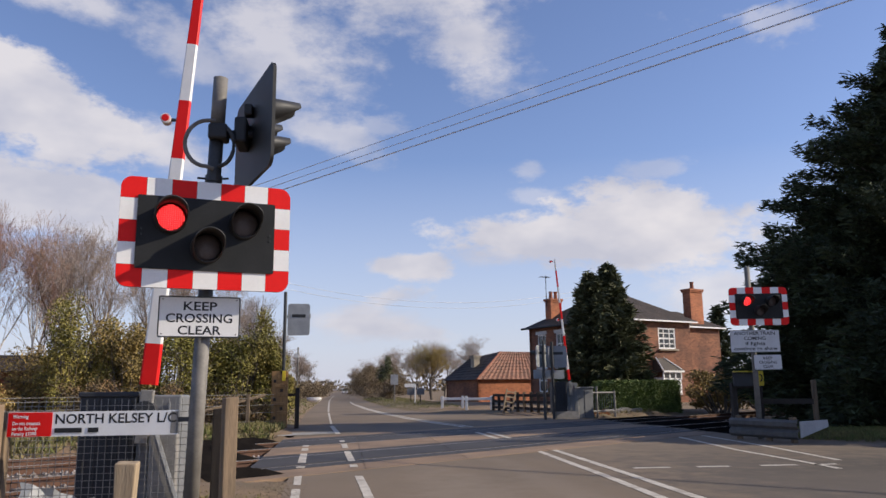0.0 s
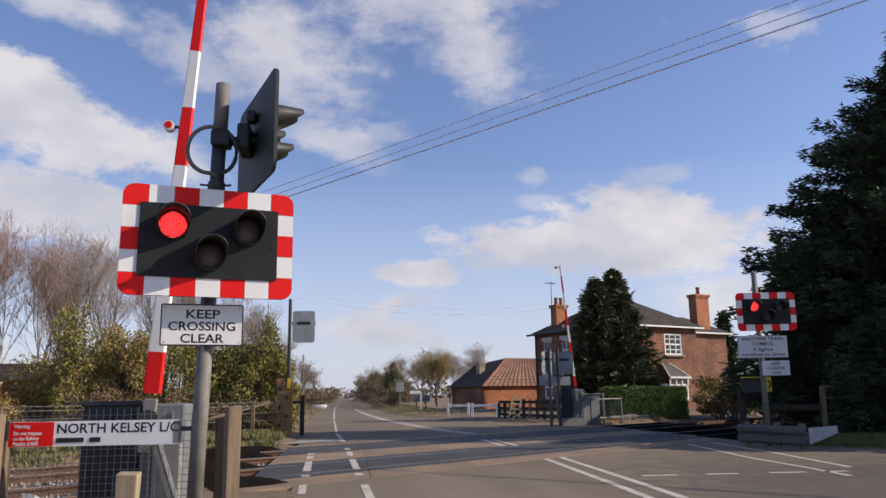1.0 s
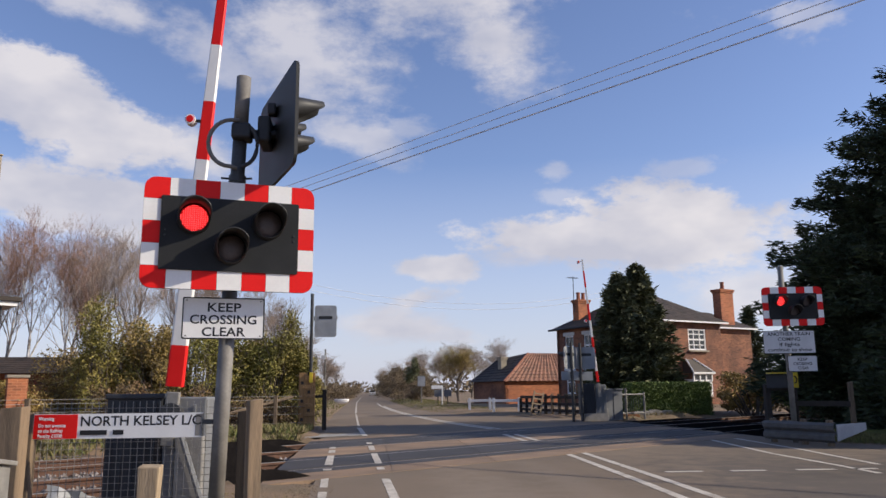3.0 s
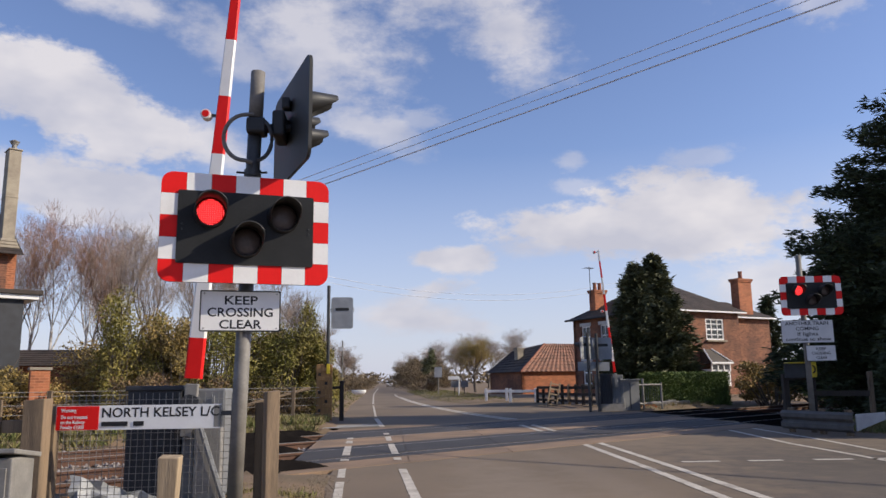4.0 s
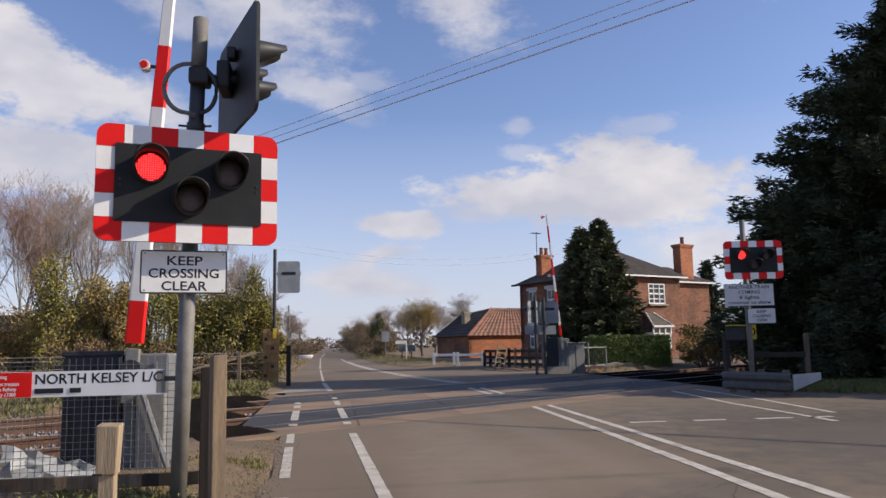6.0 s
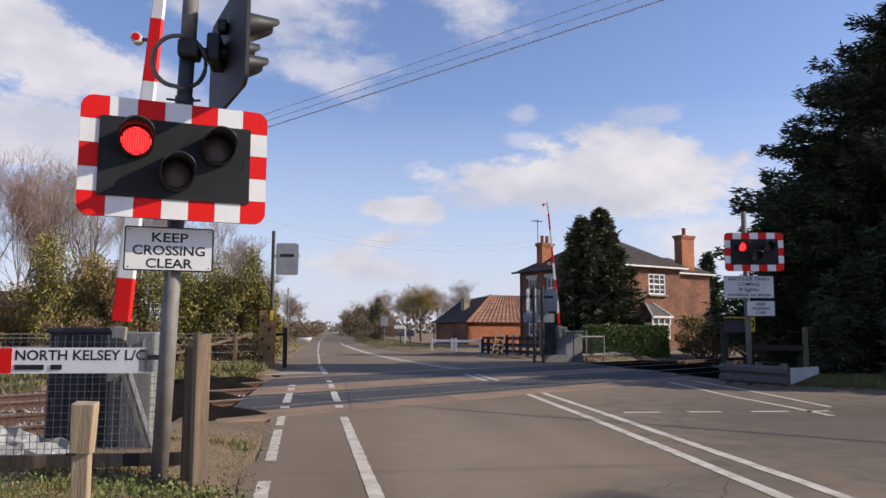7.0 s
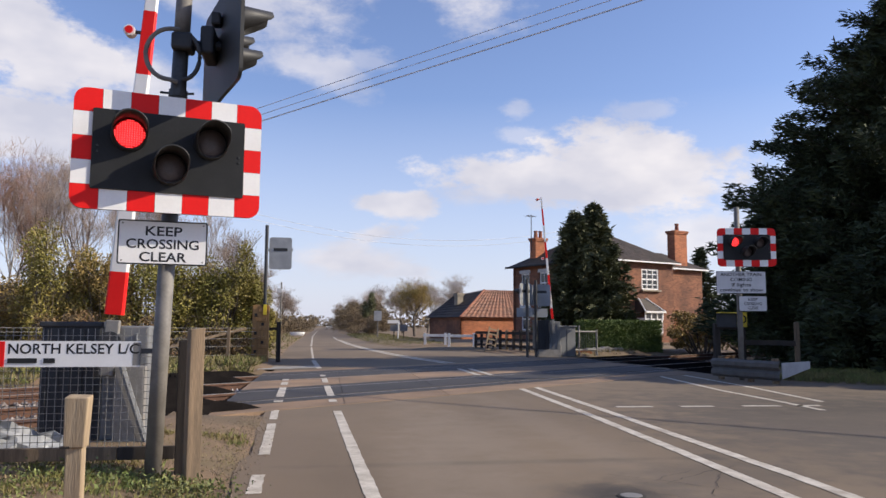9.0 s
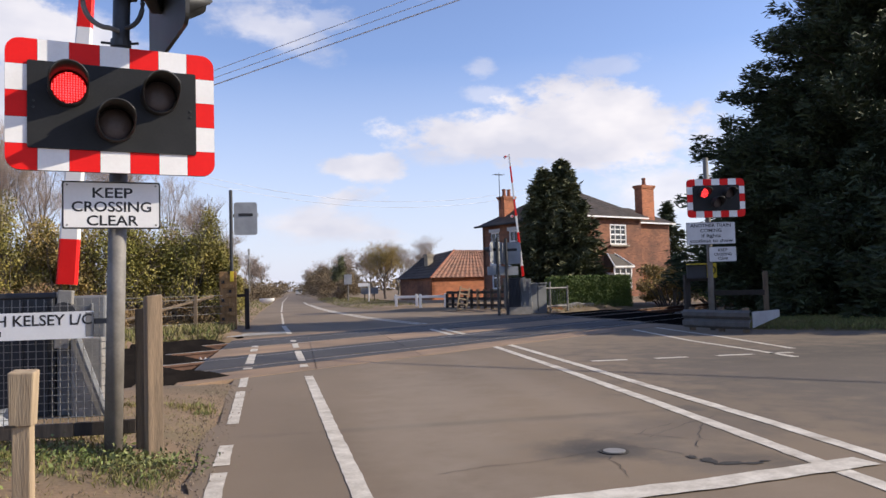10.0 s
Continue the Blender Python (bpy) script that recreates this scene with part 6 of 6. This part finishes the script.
def branching(seed, height, spread, levels=5, trunk_r=0.14, upright=0.55, forks=(2, 4), lean=0.0):
    """Sticks of a bare tree: the thick ones and the twigs apart."""
    r = random.Random(seed)
    thick, thin = [], []

    def grow(p, d, length, rad, lv):
        steps = 3 if lv < 3 else 2
        q = p
        for s in range(steps):
            d2 = (d + Vector((r.gauss(0, 0.13), r.gauss(0, 0.13), r.gauss(0.03, 0.08)))).normalized()
            e = q + d2 * length / steps
            ra, rb = rad * (1 - 0.25 * s / steps * 1.6), rad * (1 - 0.25 * (s + 1) / steps * 1.6)
            (thick if lv < 3 else thin).append((tuple(q), tuple(e), ra, rb))
            if lv < levels and (s > 0 or lv > 0):
                for _ in range(r.randint(*forks) // (1 if s == steps - 1 else 2)):
                    az = r.uniform(0, math.tau)
                    wide = spread * (1.0 if lv < 2 else 1.45)
                    out = Vector((math.cos(az) * wide, math.sin(az) * wide, upright if lv < 2 else upright * 0.5))
                    nd = (d2 * 0.75 + out * r.uniform(0.45, 1.0)).normalized()
                    grow(e, nd, length * r.uniform(0.52, 0.74), max(0.0045, rb * r.uniform(0.45, 0.65)), lv + 1)
            q, d = e, d2

    grow(Vector((0, 0, -0.1)), Vector((lean, 0, 1)).normalized(), height * 0.40, trunk_r, 0)
    top = max(s[1][2] for s in thick + thin)
    k = height / top
    sc = lambda segs: [(tuple(c * k for c in a), tuple(c * k for c in b), ra, rb) for a, b, ra, rb in segs]
    return sc(thick), sc(thin)


def bare_tree(m, seed, height, spread, label, bark="bark", twig="twig", levels=5, trunk_r=0.14, upright=0.45, forks=(2, 4), category="tree", group="bare winter trees"):
    th = thing("tree", label, category, m, group)
    a, b = branching(seed, height, spread, levels, trunk_r, upright, forks)
    part("trunk", sticks("trunk", a, M[bark], 6), M[bark], th)
    part("crown", sticks("crown", b, M[twig], 3), M[twig], th, "fine bare twigs")
    return th


def clump_points(r, n, centre, radii, hollow=0.55):
    """Points in a lumpy shell of an ellipsoid."""
    d = r.normal(size=(n, 3))
    d /= np.linalg.norm(d, axis=1, keepdims=True)
    return np.array(centre) + d * np.array(radii) * (hollow + (1 - hollow) * r.uniform(size=(n, 1)) ** 0.6)


def bush(m, seed, size, count, leaf, material, label, clumps=14, category="bush", group="trackside bushes", twigs=True):
    """A shrub of many leaf clumps on a fan of stems."""
    r = np.random.RandomState(seed)
    sx, sy, sz = size
    pts, segs = [], []
    for k in range(clumps):
        a = r.uniform(0, math.tau)
        q = math.sqrt(r.uniform())
        c = (sx * 0.42 * q * math.cos(a), sy * 0.42 * q * math.sin(a), sz * r.uniform(0.22, 0.86) * (1 - 0.25 * q))
        rad = r.uniform(0.12, 0.24)
        pts.append(clump_points(r, count // clumps, c, (sx * rad, sy * rad, sz * rad * 0.8), 0.25))
        base = (c[0] * 0.25, c[1] * 0.25, -0.1)
        mid = (c[0] * 0.7, c[1] * 0.7, c[2] * 0.55)
        segs += [(base, mid, 0.035, 0.022), (mid, c, 0.022, 0.01)]
        for _ in range(6):
            e = tuple(np.array(c) + r.normal(size=3) * np.array([sx, sy, sz]) * 0.15)
            segs.append((c, e, 0.01, 0.004))
    pts = np.concatenate(pts)
    pts = pts[pts[:, 2] > 0.02]
    th = thing("bush", label, category, m, group)
    part("trunk", sticks("trunk", segs, M["bark"], 4), M["bark"], th)
    part("foliage", leaf_mesh("foliage", pts, r.uniform(0.6, 1.3, len(pts)) * leaf, M[material], seed), M[material], th)
    return th


def conifer(m, seed, height, radius, boughs, label, low=0.0, tuft=0.16, density=9, skirt=0.95, taper=1.15, material="needle"):
    """A dense dark conifer: drooping boughs set with sprays of needles, tips lifted, ragged outline."""
    r = np.random.RandomState(seed)
    segs, cent, axes, size = [], [], [], []
    segs.append(((0, 0, -0.1), (0, 0, height * 0.97), radius * 0.07, 0.02))
    for k in range(boughs):
        t = (k + r.uniform()) / boughs
        h = low + (height - low) * t ** 0.92
        reach = radius * (skirt * (1 - t) ** (1 / taper) + 0.05) * r.uniform(0.66, 1.14)
        az = k * 2.39996 + r.normal() * 0.3
        d = np.array([math.cos(az), math.sin(az), 0])
        prev = np.array([0, 0, h])
        steps = max(3, int(reach / 0.22))
        sway = r.normal() * 0.11
        for s in range(1, steps + 1):
            f = s / steps
            p = np.array([0, 0, h]) + d * reach * f + np.array([0, 0, reach * (0.62 * f - 0.22 * f * f - 0.32)])
            p += r.normal(size=3) * 0.025 + np.array([0, 0, sway * reach * f])
            segs.append((tuple(prev), tuple(p), 0.03 * (1 - f) + 0.006, 0.03 * (1 - f) + 0.003))
            n = density + int(7 * f)
            side = np.array([-d[1], d[0], 0])
            w = 0.30 * reach * (1 - 0.92 * f) + 0.05
            off = r.uniform(-1, 1, (n, 1)) * side * w + r.normal(size=(n, 3)) * np.array([0.08, 0.08, 0.11])
            cent.append(p + off)
            a = d * 0.9 + side * np.sign(off @ side)[:, None] * 0.5 + np.array([0, 0, 0.05])
            axes.append(np.broadcast_to(a, (n, 3)))
            size.append(r.uniform(0.6, 1.25, n) * tuft)
            prev = p
    # leader
    n = 60
    z = r.uniform(height * 0.9, height, n)
    cent.append(np.stack([r.normal(size=n) * 0.05, r.normal(size=n) * 0.05, z], 1))
    axes.append(np.broadcast_to(np.array([0, 0, 1.0]), (n, 3)))
    size.append(np.full(n, tuft))
    th = thing("conifer", label, "tree", m, "dark conifers")
    part("trunk", sticks("trunk", segs, M["bark"], 5), M["bark"], th)
    cent = np.concatenate(cent)
    part("crown", leaf_mesh("crown", cent, np.concatenate(size), M[material], seed, 2.7, 0, np.concatenate(axes), 0.27), M[material], th, "dense dark green needle sprays")
    return th


# big dark conifers beside the second signal
conifer(pose(18.45, 21.0, 0), 21, 12.9, 6.4, 560, "tall dark conifer with ragged boughs overhanging the signal", 3.4, 0.10, 34, taper=1.0)
conifer(pose(15.9, 21.6, 0), 24, 6.3, 4.1, 320, "low dark conifer under the tall one", 0.0, 0.11, 28, taper=2.4)
conifer(pose(15.7, 17.7, 0), 26, 4.6, 3.4, 200, "low spreading dark conifer at the verge", 0.0, 0.10, 30, taper=2.4)
conifer(pose(13.5, 17.3, 0), 27, 2.7, 2.2, 120, "low spreading dark conifer at the verge", 0.0, 0.10, 26, taper=2.6)
conifer(pose(14.2, 15.0, 0), 28, 3.0, 2.5, 140, "low spreading dark conifer at the verge", 0.0, 0.10, 26, taper=2.6)
# stands out of view; added to shade the verge and the low conifers
conifer(pose(18.0, 14.4, 0), 29, 6.4, 3.6, 200, "unseen dark conifer continuing the row to shade the verge", 0.0, 0.15, 18, taper=1.8)
conifer(pose(21.8, 19.6, 0), 22, 12.2, 5.8, 330, "tall dark conifer behind the first", 0.0, 0.15, 22)
conifer(pose(25.0, 25.4, 0), 23, 9.0, 4.2, 160, "dark conifer closing the garden side", 0.0, 0.22, 11)
conifer(pose(28.0, 31.0, 0), 25, 9.5, 4.2, 150, "dark conifer further along the garden side", 0.0, 0.22, 11)
# conifers before the house
conifer(pose(12.7, 35.0, 0), 31, 6.75, 2.3, 330, "dense dark conifer before the brick house", 0.0, 0.14, 24, taper=1.2, material="needle_olive")
conifer(pose(11.7, 34.8, 0), 32, 6.3, 1.95, 260, "narrower dark conifer before the brick house", 0.0, 0.14, 22, taper=1.3, material="needle_olive")
conifer(pose(28.5, 55.0, 0), 33, 7.0, 2.2, 90, "small dark conifer behind the house", 0.0, 0.22, 8)


def clipped_hedge():
    r = np.random.RandomState(9)
    th = thing("hedge", "clipped dark green garden hedge with flat top", "hedge", pose(11.1, 31.9, 0, 0, 0, 8))
    L, D, H = 3.75, 1.0, 1.36
    n = 15000
    f = r.uniform(size=n)
    x, y, z = r.uniform(0, L, n), r.uniform(0, D, n), r.uniform(0, H, n)
    front, top = f < 0.5, (f >= 0.5) & (f < 0.85)
    y[front] = r.normal(0, 0.03, front.sum())
    z[top] = H + r.normal(0, 0.025, top.sum())
    x[f >= 0.93] = L + r.normal(0, 0.03, (f >= 0.93).sum())
    x[(f >= 0.85) & (f < 0.93)] = r.normal(0, 0.03, ((f >= 0.85) & (f < 0.93)).sum())
    part("core", boxed(L / 2, D / 2, H / 2 - 0.03, L - 0.08, D - 0.08, H - 0.06, 0.05), M["hedge"], th)
    part("foliage", leaf_mesh("foliage", np.stack([x, y, z], 1), r.uniform(0.035, 0.06, n), M["hedge"], 9), M["hedge"], th)


clipped_hedge()
bush(pose(17.8, 30.2, 0), 44, (4.2, 3.0, 3.4), 9000, 0.07, "hedge", "dark evergreen shrubs beside the garden")
bush(pose(20.6, 32.0, 0), 45, (4.2, 3.0, 3.8), 7000, 0.08, "ivy", "dark evergreen shrubs beside the garden")
bush(pose(16.6, 33.0, 0), 41, (3.2, 1.8, 1.7), 2600, 0.09, "olive", "loose brown-green garden shrub beside the hedge")
bush(pose(16.2, 31.4, 0), 47, (3.2, 1.8, 2.3), 5200, 0.07, "olive", "loose brown-green garden shrub beside the hedge")
bush(pose(18.6, 31.0, 0), 48, (3.0, 1.8, 2.0), 4600, 0.07, "scrub", "low brown winter shrub before the house")
bush(pose(19.4, 33.5, 0), 42, (3.4, 1.8, 1.3), 2200, 0.09, "scrub", "low brown winter shrub before the house")
bush(pose(22.5, 35.5, 0), 43, (4.0, 2.0, 2.4), 2600, 0.10, "scrub", "bare brown garden shrub")

# bank of ivy-grown scrub beyond the tracks
SPOTS = [(-3.4, 26.2, 3.0, 2.6, 4.1, "ivy"), (-5.2, 25.8, 3.0, 2.6, 4.3, "ivy"), (-4.4, 28.5, 3.4, 3.0, 4.6, "olive"), (-6.6, 25.4, 3.0, 2.4, 4.2, "olive"),
         (-8.0, 25.0, 2.6, 2.4, 5.2, "ivy"), (-10.2, 22.8, 3.2, 2.4, 2.1, "olive"), (-7.4, 28.0, 3.2, 3.0, 4.8, "olive"), (-12.4, 21.2, 3.4, 2.4, 1.9, "scrub"),
         (-14.6, 19.8, 3.4, 2.4, 2.1, "olive"), (-2.7, 27.2, 1.8, 2.0, 4.3, "ivy"), (-9.4, 26.6, 2.6, 3.0, 3.2, "olive"), (-17.0, 18.4, 3.6, 2.6, 2.3, "scrub"), (-2.2, 26.5, 1.5, 1.3, 3.3, "ivy")]
WORDS = {"ivy": "ivy-covered evergreen bush beyond the tracks", "olive": "brown-green thicket beyond the tracks", "scrub": "brown leafless scrub beyond the tracks"}
for k, (x, y, sx, sy, sz, kind_) in enumerate(SPOTS):
    bush(pose(x, y, -0.1, 0, 0, 31 * k), 60 + k, (sx, sy, sz), 12500, 0.055, kind_, WORDS[kind_], 30)

# low brambles along the foot of the bank
for k in range(9):
    x = -3.2 - 1.6 * k
    bush(pose(x, 24.3 + SKEW * (x + 2.6), -0.1, 0, 0, 70 * k), 90 + k, (2.4, 1.5, 1.25 + 0.4 * (k % 3)), 3200, 0.05, "bramble", "low brown bramble tangle along the fence", 16)

# bare trees behind the bank
for k, (x, y, h) in enumerate(((-15.6, 37, 10.4), (-14.4, 38.0, 9.4), (-17.6, 40, 10.2))):
    bare_tree(pose(x, y, 0, 0, 0, 70 * k), 71 + k, h, 0.42, "silver birch with russet winter twigs and white trunk", "birch", "twig_red", 5, 0.10, 0.42, (2, 4))
for k, (x, y, h) in enumerate(((-11.6, 37, 9.0), (-9.8, 36, 8.8), (-12.9, 39, 9.4), (-8.4, 37, 8.2), (-13.6, 43, 10.6), (-6.4, 40, 7.6), (-20.5, 44, 11), (-10.6, 45, 10.4), (-18.5, 36, 8.6), (-4.8, 46, 6.8), (-16.6, 45, 10.8))):
    bare_tree(pose(x, y, 0, 0, 0, 50 * k), 80 + k, h, 0.5, "bare grey-brown winter tree with fine twigs", levels=5, forks=(2, 4), trunk_r=0.12, upright=0.7)

# trees along the far road
master = bare_tree(pose(-6.0, 75, 0), 101, 7.5, 0.9, "bare roadside tree in winter twig", forks=(3, 5))
for x, y, s, a in ((-7.5, 95, 0.9, 40), (-7, 120, 1.0, 80), (-9, 150, 1.1, 130), (-12, 90, 1.0, 200), (-8, 200, 1.2, 250), (-16, 120, 1.2, 300), (10, 150, 1.3, 20), (16, 140, 1.4, 95),
                   (7, 120, 0.9, 160), (9.5, 95, 0.85, 220), (22, 130, 1.4, 10), (6, 190, 1.2, 75), (12, 220, 1.5, 190), (18, 190, 1.5, 280), (5, 260, 1.3, 330), (14, 105, 1.0, 115)):
    t = copy_thing(master, pose(x, y, 0, 0, 0, a) @ Matrix.Scale(s, 4))
bare_tree(pose(8.2, 70, 0), 131, 5.6, 0.85, "round bare tree with yellow-green twigs by the road", twig="olive", levels=5, trunk_r=0.16, upright=0.4, forks=(3, 5))
bush(pose(4.9, 84, 0), 132, (2.4, 2.0, 5.4), 3600, 0.13, "needle_olive", "dark ivy-grown roadside tree", 12, "tree")
for k in range(22):
    y = 78 + 11 * k
    bush(pose(4.6 + 0.5 * math.sin(k * 2.1) + 0.012 * k * k, y, 0, 0, 0, 40 * k), 140 + k, (4.5, 8, 2.9 + 1.9 * abs(math.sin(k * 1.7)) + 0.16 * k + (1.6 if k > 7 else 0.0)), 7000, 0.09, "scrub",
         "brown leafless roadside hedge thicket", 12, "hedge", "roadside hedges")
    if k < 16:
        bush(pose(-4.6 - 0.4 * math.sin(k * 1.3) - 0.02 * k * k, 60 + 13 * k, 0, 0, 0, 40 * k), 180 + k, (3.4, 9, 1.5 + 1.2 * abs(math.sin(k * 2.3))), 4500, 0.085, "scrub",
             "brown leafless roadside hedge thicket", 12, "hedge", "roadside hedges")


def far_woods():
    """The wooded skyline."""
    r = np.random.RandomState(77)
    pts = []
    for k in range(260):
        az = radians(r.uniform(-50, 60))
        dist = r.uniform(260, 620)
        c = (math.sin(az) * dist, math.cos(az) * dist, r.uniform(1.5, 4.5))
        pts.append(clump_points(r, 110, c, (r.uniform(6, 12), 6, r.uniform(3, 5.5)), 0.2))
    pts = np.concatenate(pts)
    pts = pts[np.abs(pts[:, 0]) > 6]
    close = [clump_points(r, 120, (x, r.uniform(640, 700), r.uniform(1.5, 5)), (8, 6, 5), 0.2) for x in range(-60, 61, 6)]
    pts = np.concatenate([pts] + close)
    ob = part("far_woods", leaf_mesh("far_woods", pts, r.uniform(0.8, 1.8, len(pts)), M["scrub"], 78, 1.3), M["scrub"])
    tagged(ob, "distant brown winter woodland along the skyline", "woodland", kind="stuff")


far_woods()


def tufts(name, label, spots, blade, material, seed, category="grass"):
    """Grass blades, three or four to a spot."""
    r = np.random.RandomState(seed)
    c = np.repeat(np.array(spots, float), 5, 0)
    c[:, :2] += r.normal(size=(len(c), 2)) * 0.03
    a = np.stack([r.normal(size=len(c)) * 0.55, r.normal(size=len(c)) * 0.55, np.ones(len(c))], 1)
    a /= np.linalg.norm(a, axis=1, keepdims=True)
    s = r.uniform(0.5, 1.3, len(c)) * blade
    me = leaf_mesh(name, c + a * s[:, None] * 0.45, s * 0.16, material, seed, 6.5, 0, a * 3)
    return tagged(part(name, me, material), label, category, kind="stuff")


def leafy_weeds():
    """Low fresh weeds round the posts' feet."""
    r = np.random.RandomState(52)
    cent = []
    for x, y, spread, n in ((-1.0, 6.05, 0.22, 420), (-0.75, 5.92, 0.18, 360), (-1.35, 6.2, 0.2, 260), (-0.62, 5.75, 0.14, 160), (-1.75, 6.25, 0.22, 220), (-1.5, 5.5, 0.16, 120), (-2.1, 6.1, 0.25, 200)):
        p = r.normal(size=(n, 3)) * np.array([spread, spread * 0.7, 0.0]) + np.array([x, y, 0.0])
        p[:, 2] = [max(0.02, ground_z(a, b)) for a, b in p[:, :2]] + np.abs(r.normal(size=n)) * 0.035 + 0.01
        cent.append(p)
    cent = np.concatenate(cent)
    M["weed"] = mat("weed", (0.105, 0.145, 0.036), (0.16, 0.165, 0.055), 0.7, 3, 20, 0.0, island=0.45)
    tagged(part("verge_weeds", leaf_mesh("verge_weeds", cent, r.uniform(0.6, 1.4, len(cent)) * 0.018, M["weed"], 53, 1.8), M["weed"]),
           "fresh green broad-leaved weeds round the foot of the posts", "weeds", kind="stuff")


leafy_weeds()
rr = random.Random(12)


def scatter(n, x0, x1, y0, y1, keep=lambda x, y: True):
    out = []
    while len(out) < n:
        x, y = rr.uniform(x0, x1), rr.uniform(y0, y1)
        if not on_road(x, y, 0.05) and keep(x, y):
            out.append((x, y, ground_z(x, y) - 0.01))
    return out


patchy = lambda x, y: noise.noise((x * 1.1, y * 1.1, 4.0)) > 0.05
off_track = lambda x, y: not 9.4 < track_offset(x, y) < 20.8
tufts("verge_grass", "patchy short green grass on the near verge", scatter(2600, -3.4, -0.5, 3.2, 8.5, patchy), 0.06, M["grass"], 13)
tufts("verge_weeds", "dead brown grass and leaf litter on the near verge", scatter(1600, -3.4, -0.45, 3.2, 9.0), 0.04, M["dry_grass"], 14)
tufts("far_verge_grass", "yellow-green rough grass beyond the tracks", scatter(2600, -18, -1.6, 14, 27, lambda x, y: 20.2 < track_offset(x, y) < 24), 0.22, M["grass"], 15)
tufts("far_verge_straw", "dry straw-coloured grass beyond the tracks", scatter(2600, -18, -1.6, 14, 27, lambda x, y: 20.2 < track_offset(x, y) < 25), 0.2, M["dry_grass"], 16)
tufts("right_verge_grass", "dry short grass under the conifers", scatter(9000, 9.2, 15.5, 11.5, 17.5), 0.12, M["grass"], 17)
tufts("garden_grass", "rough grass before the hedge", scatter(1500, 9.4, 24, 22, 33, off_track), 0.14, M["dry_grass"], 18)
tufts("road_verge_grass", "green verge along the far road", scatter(3200, 2.6, 7, 41, 95), 0.1, M["grass"], 19)
tufts("road_verge_grass", "green verge along the far road", scatter(2400, -6, -1.5, 27, 90), 0.1, M["grass"], 20)


def litter(r):
    while True:
        y = r.uniform(3.5, 10.3)
        x = r.choice((r.uniform(-2.6, -0.3), along(ROAD_L, y) + r.gauss(-0.06, 0.08)))
        if not on_road(x, y, -0.3):
            return x, y, max(ground_z(x, y), 0.0 if on_road(x, y) else -1.0) + 0.004


stones("verge_gravel", "small loose stones on the bare verge", 2400, litter, 0.0065, M["pebble"], 33)
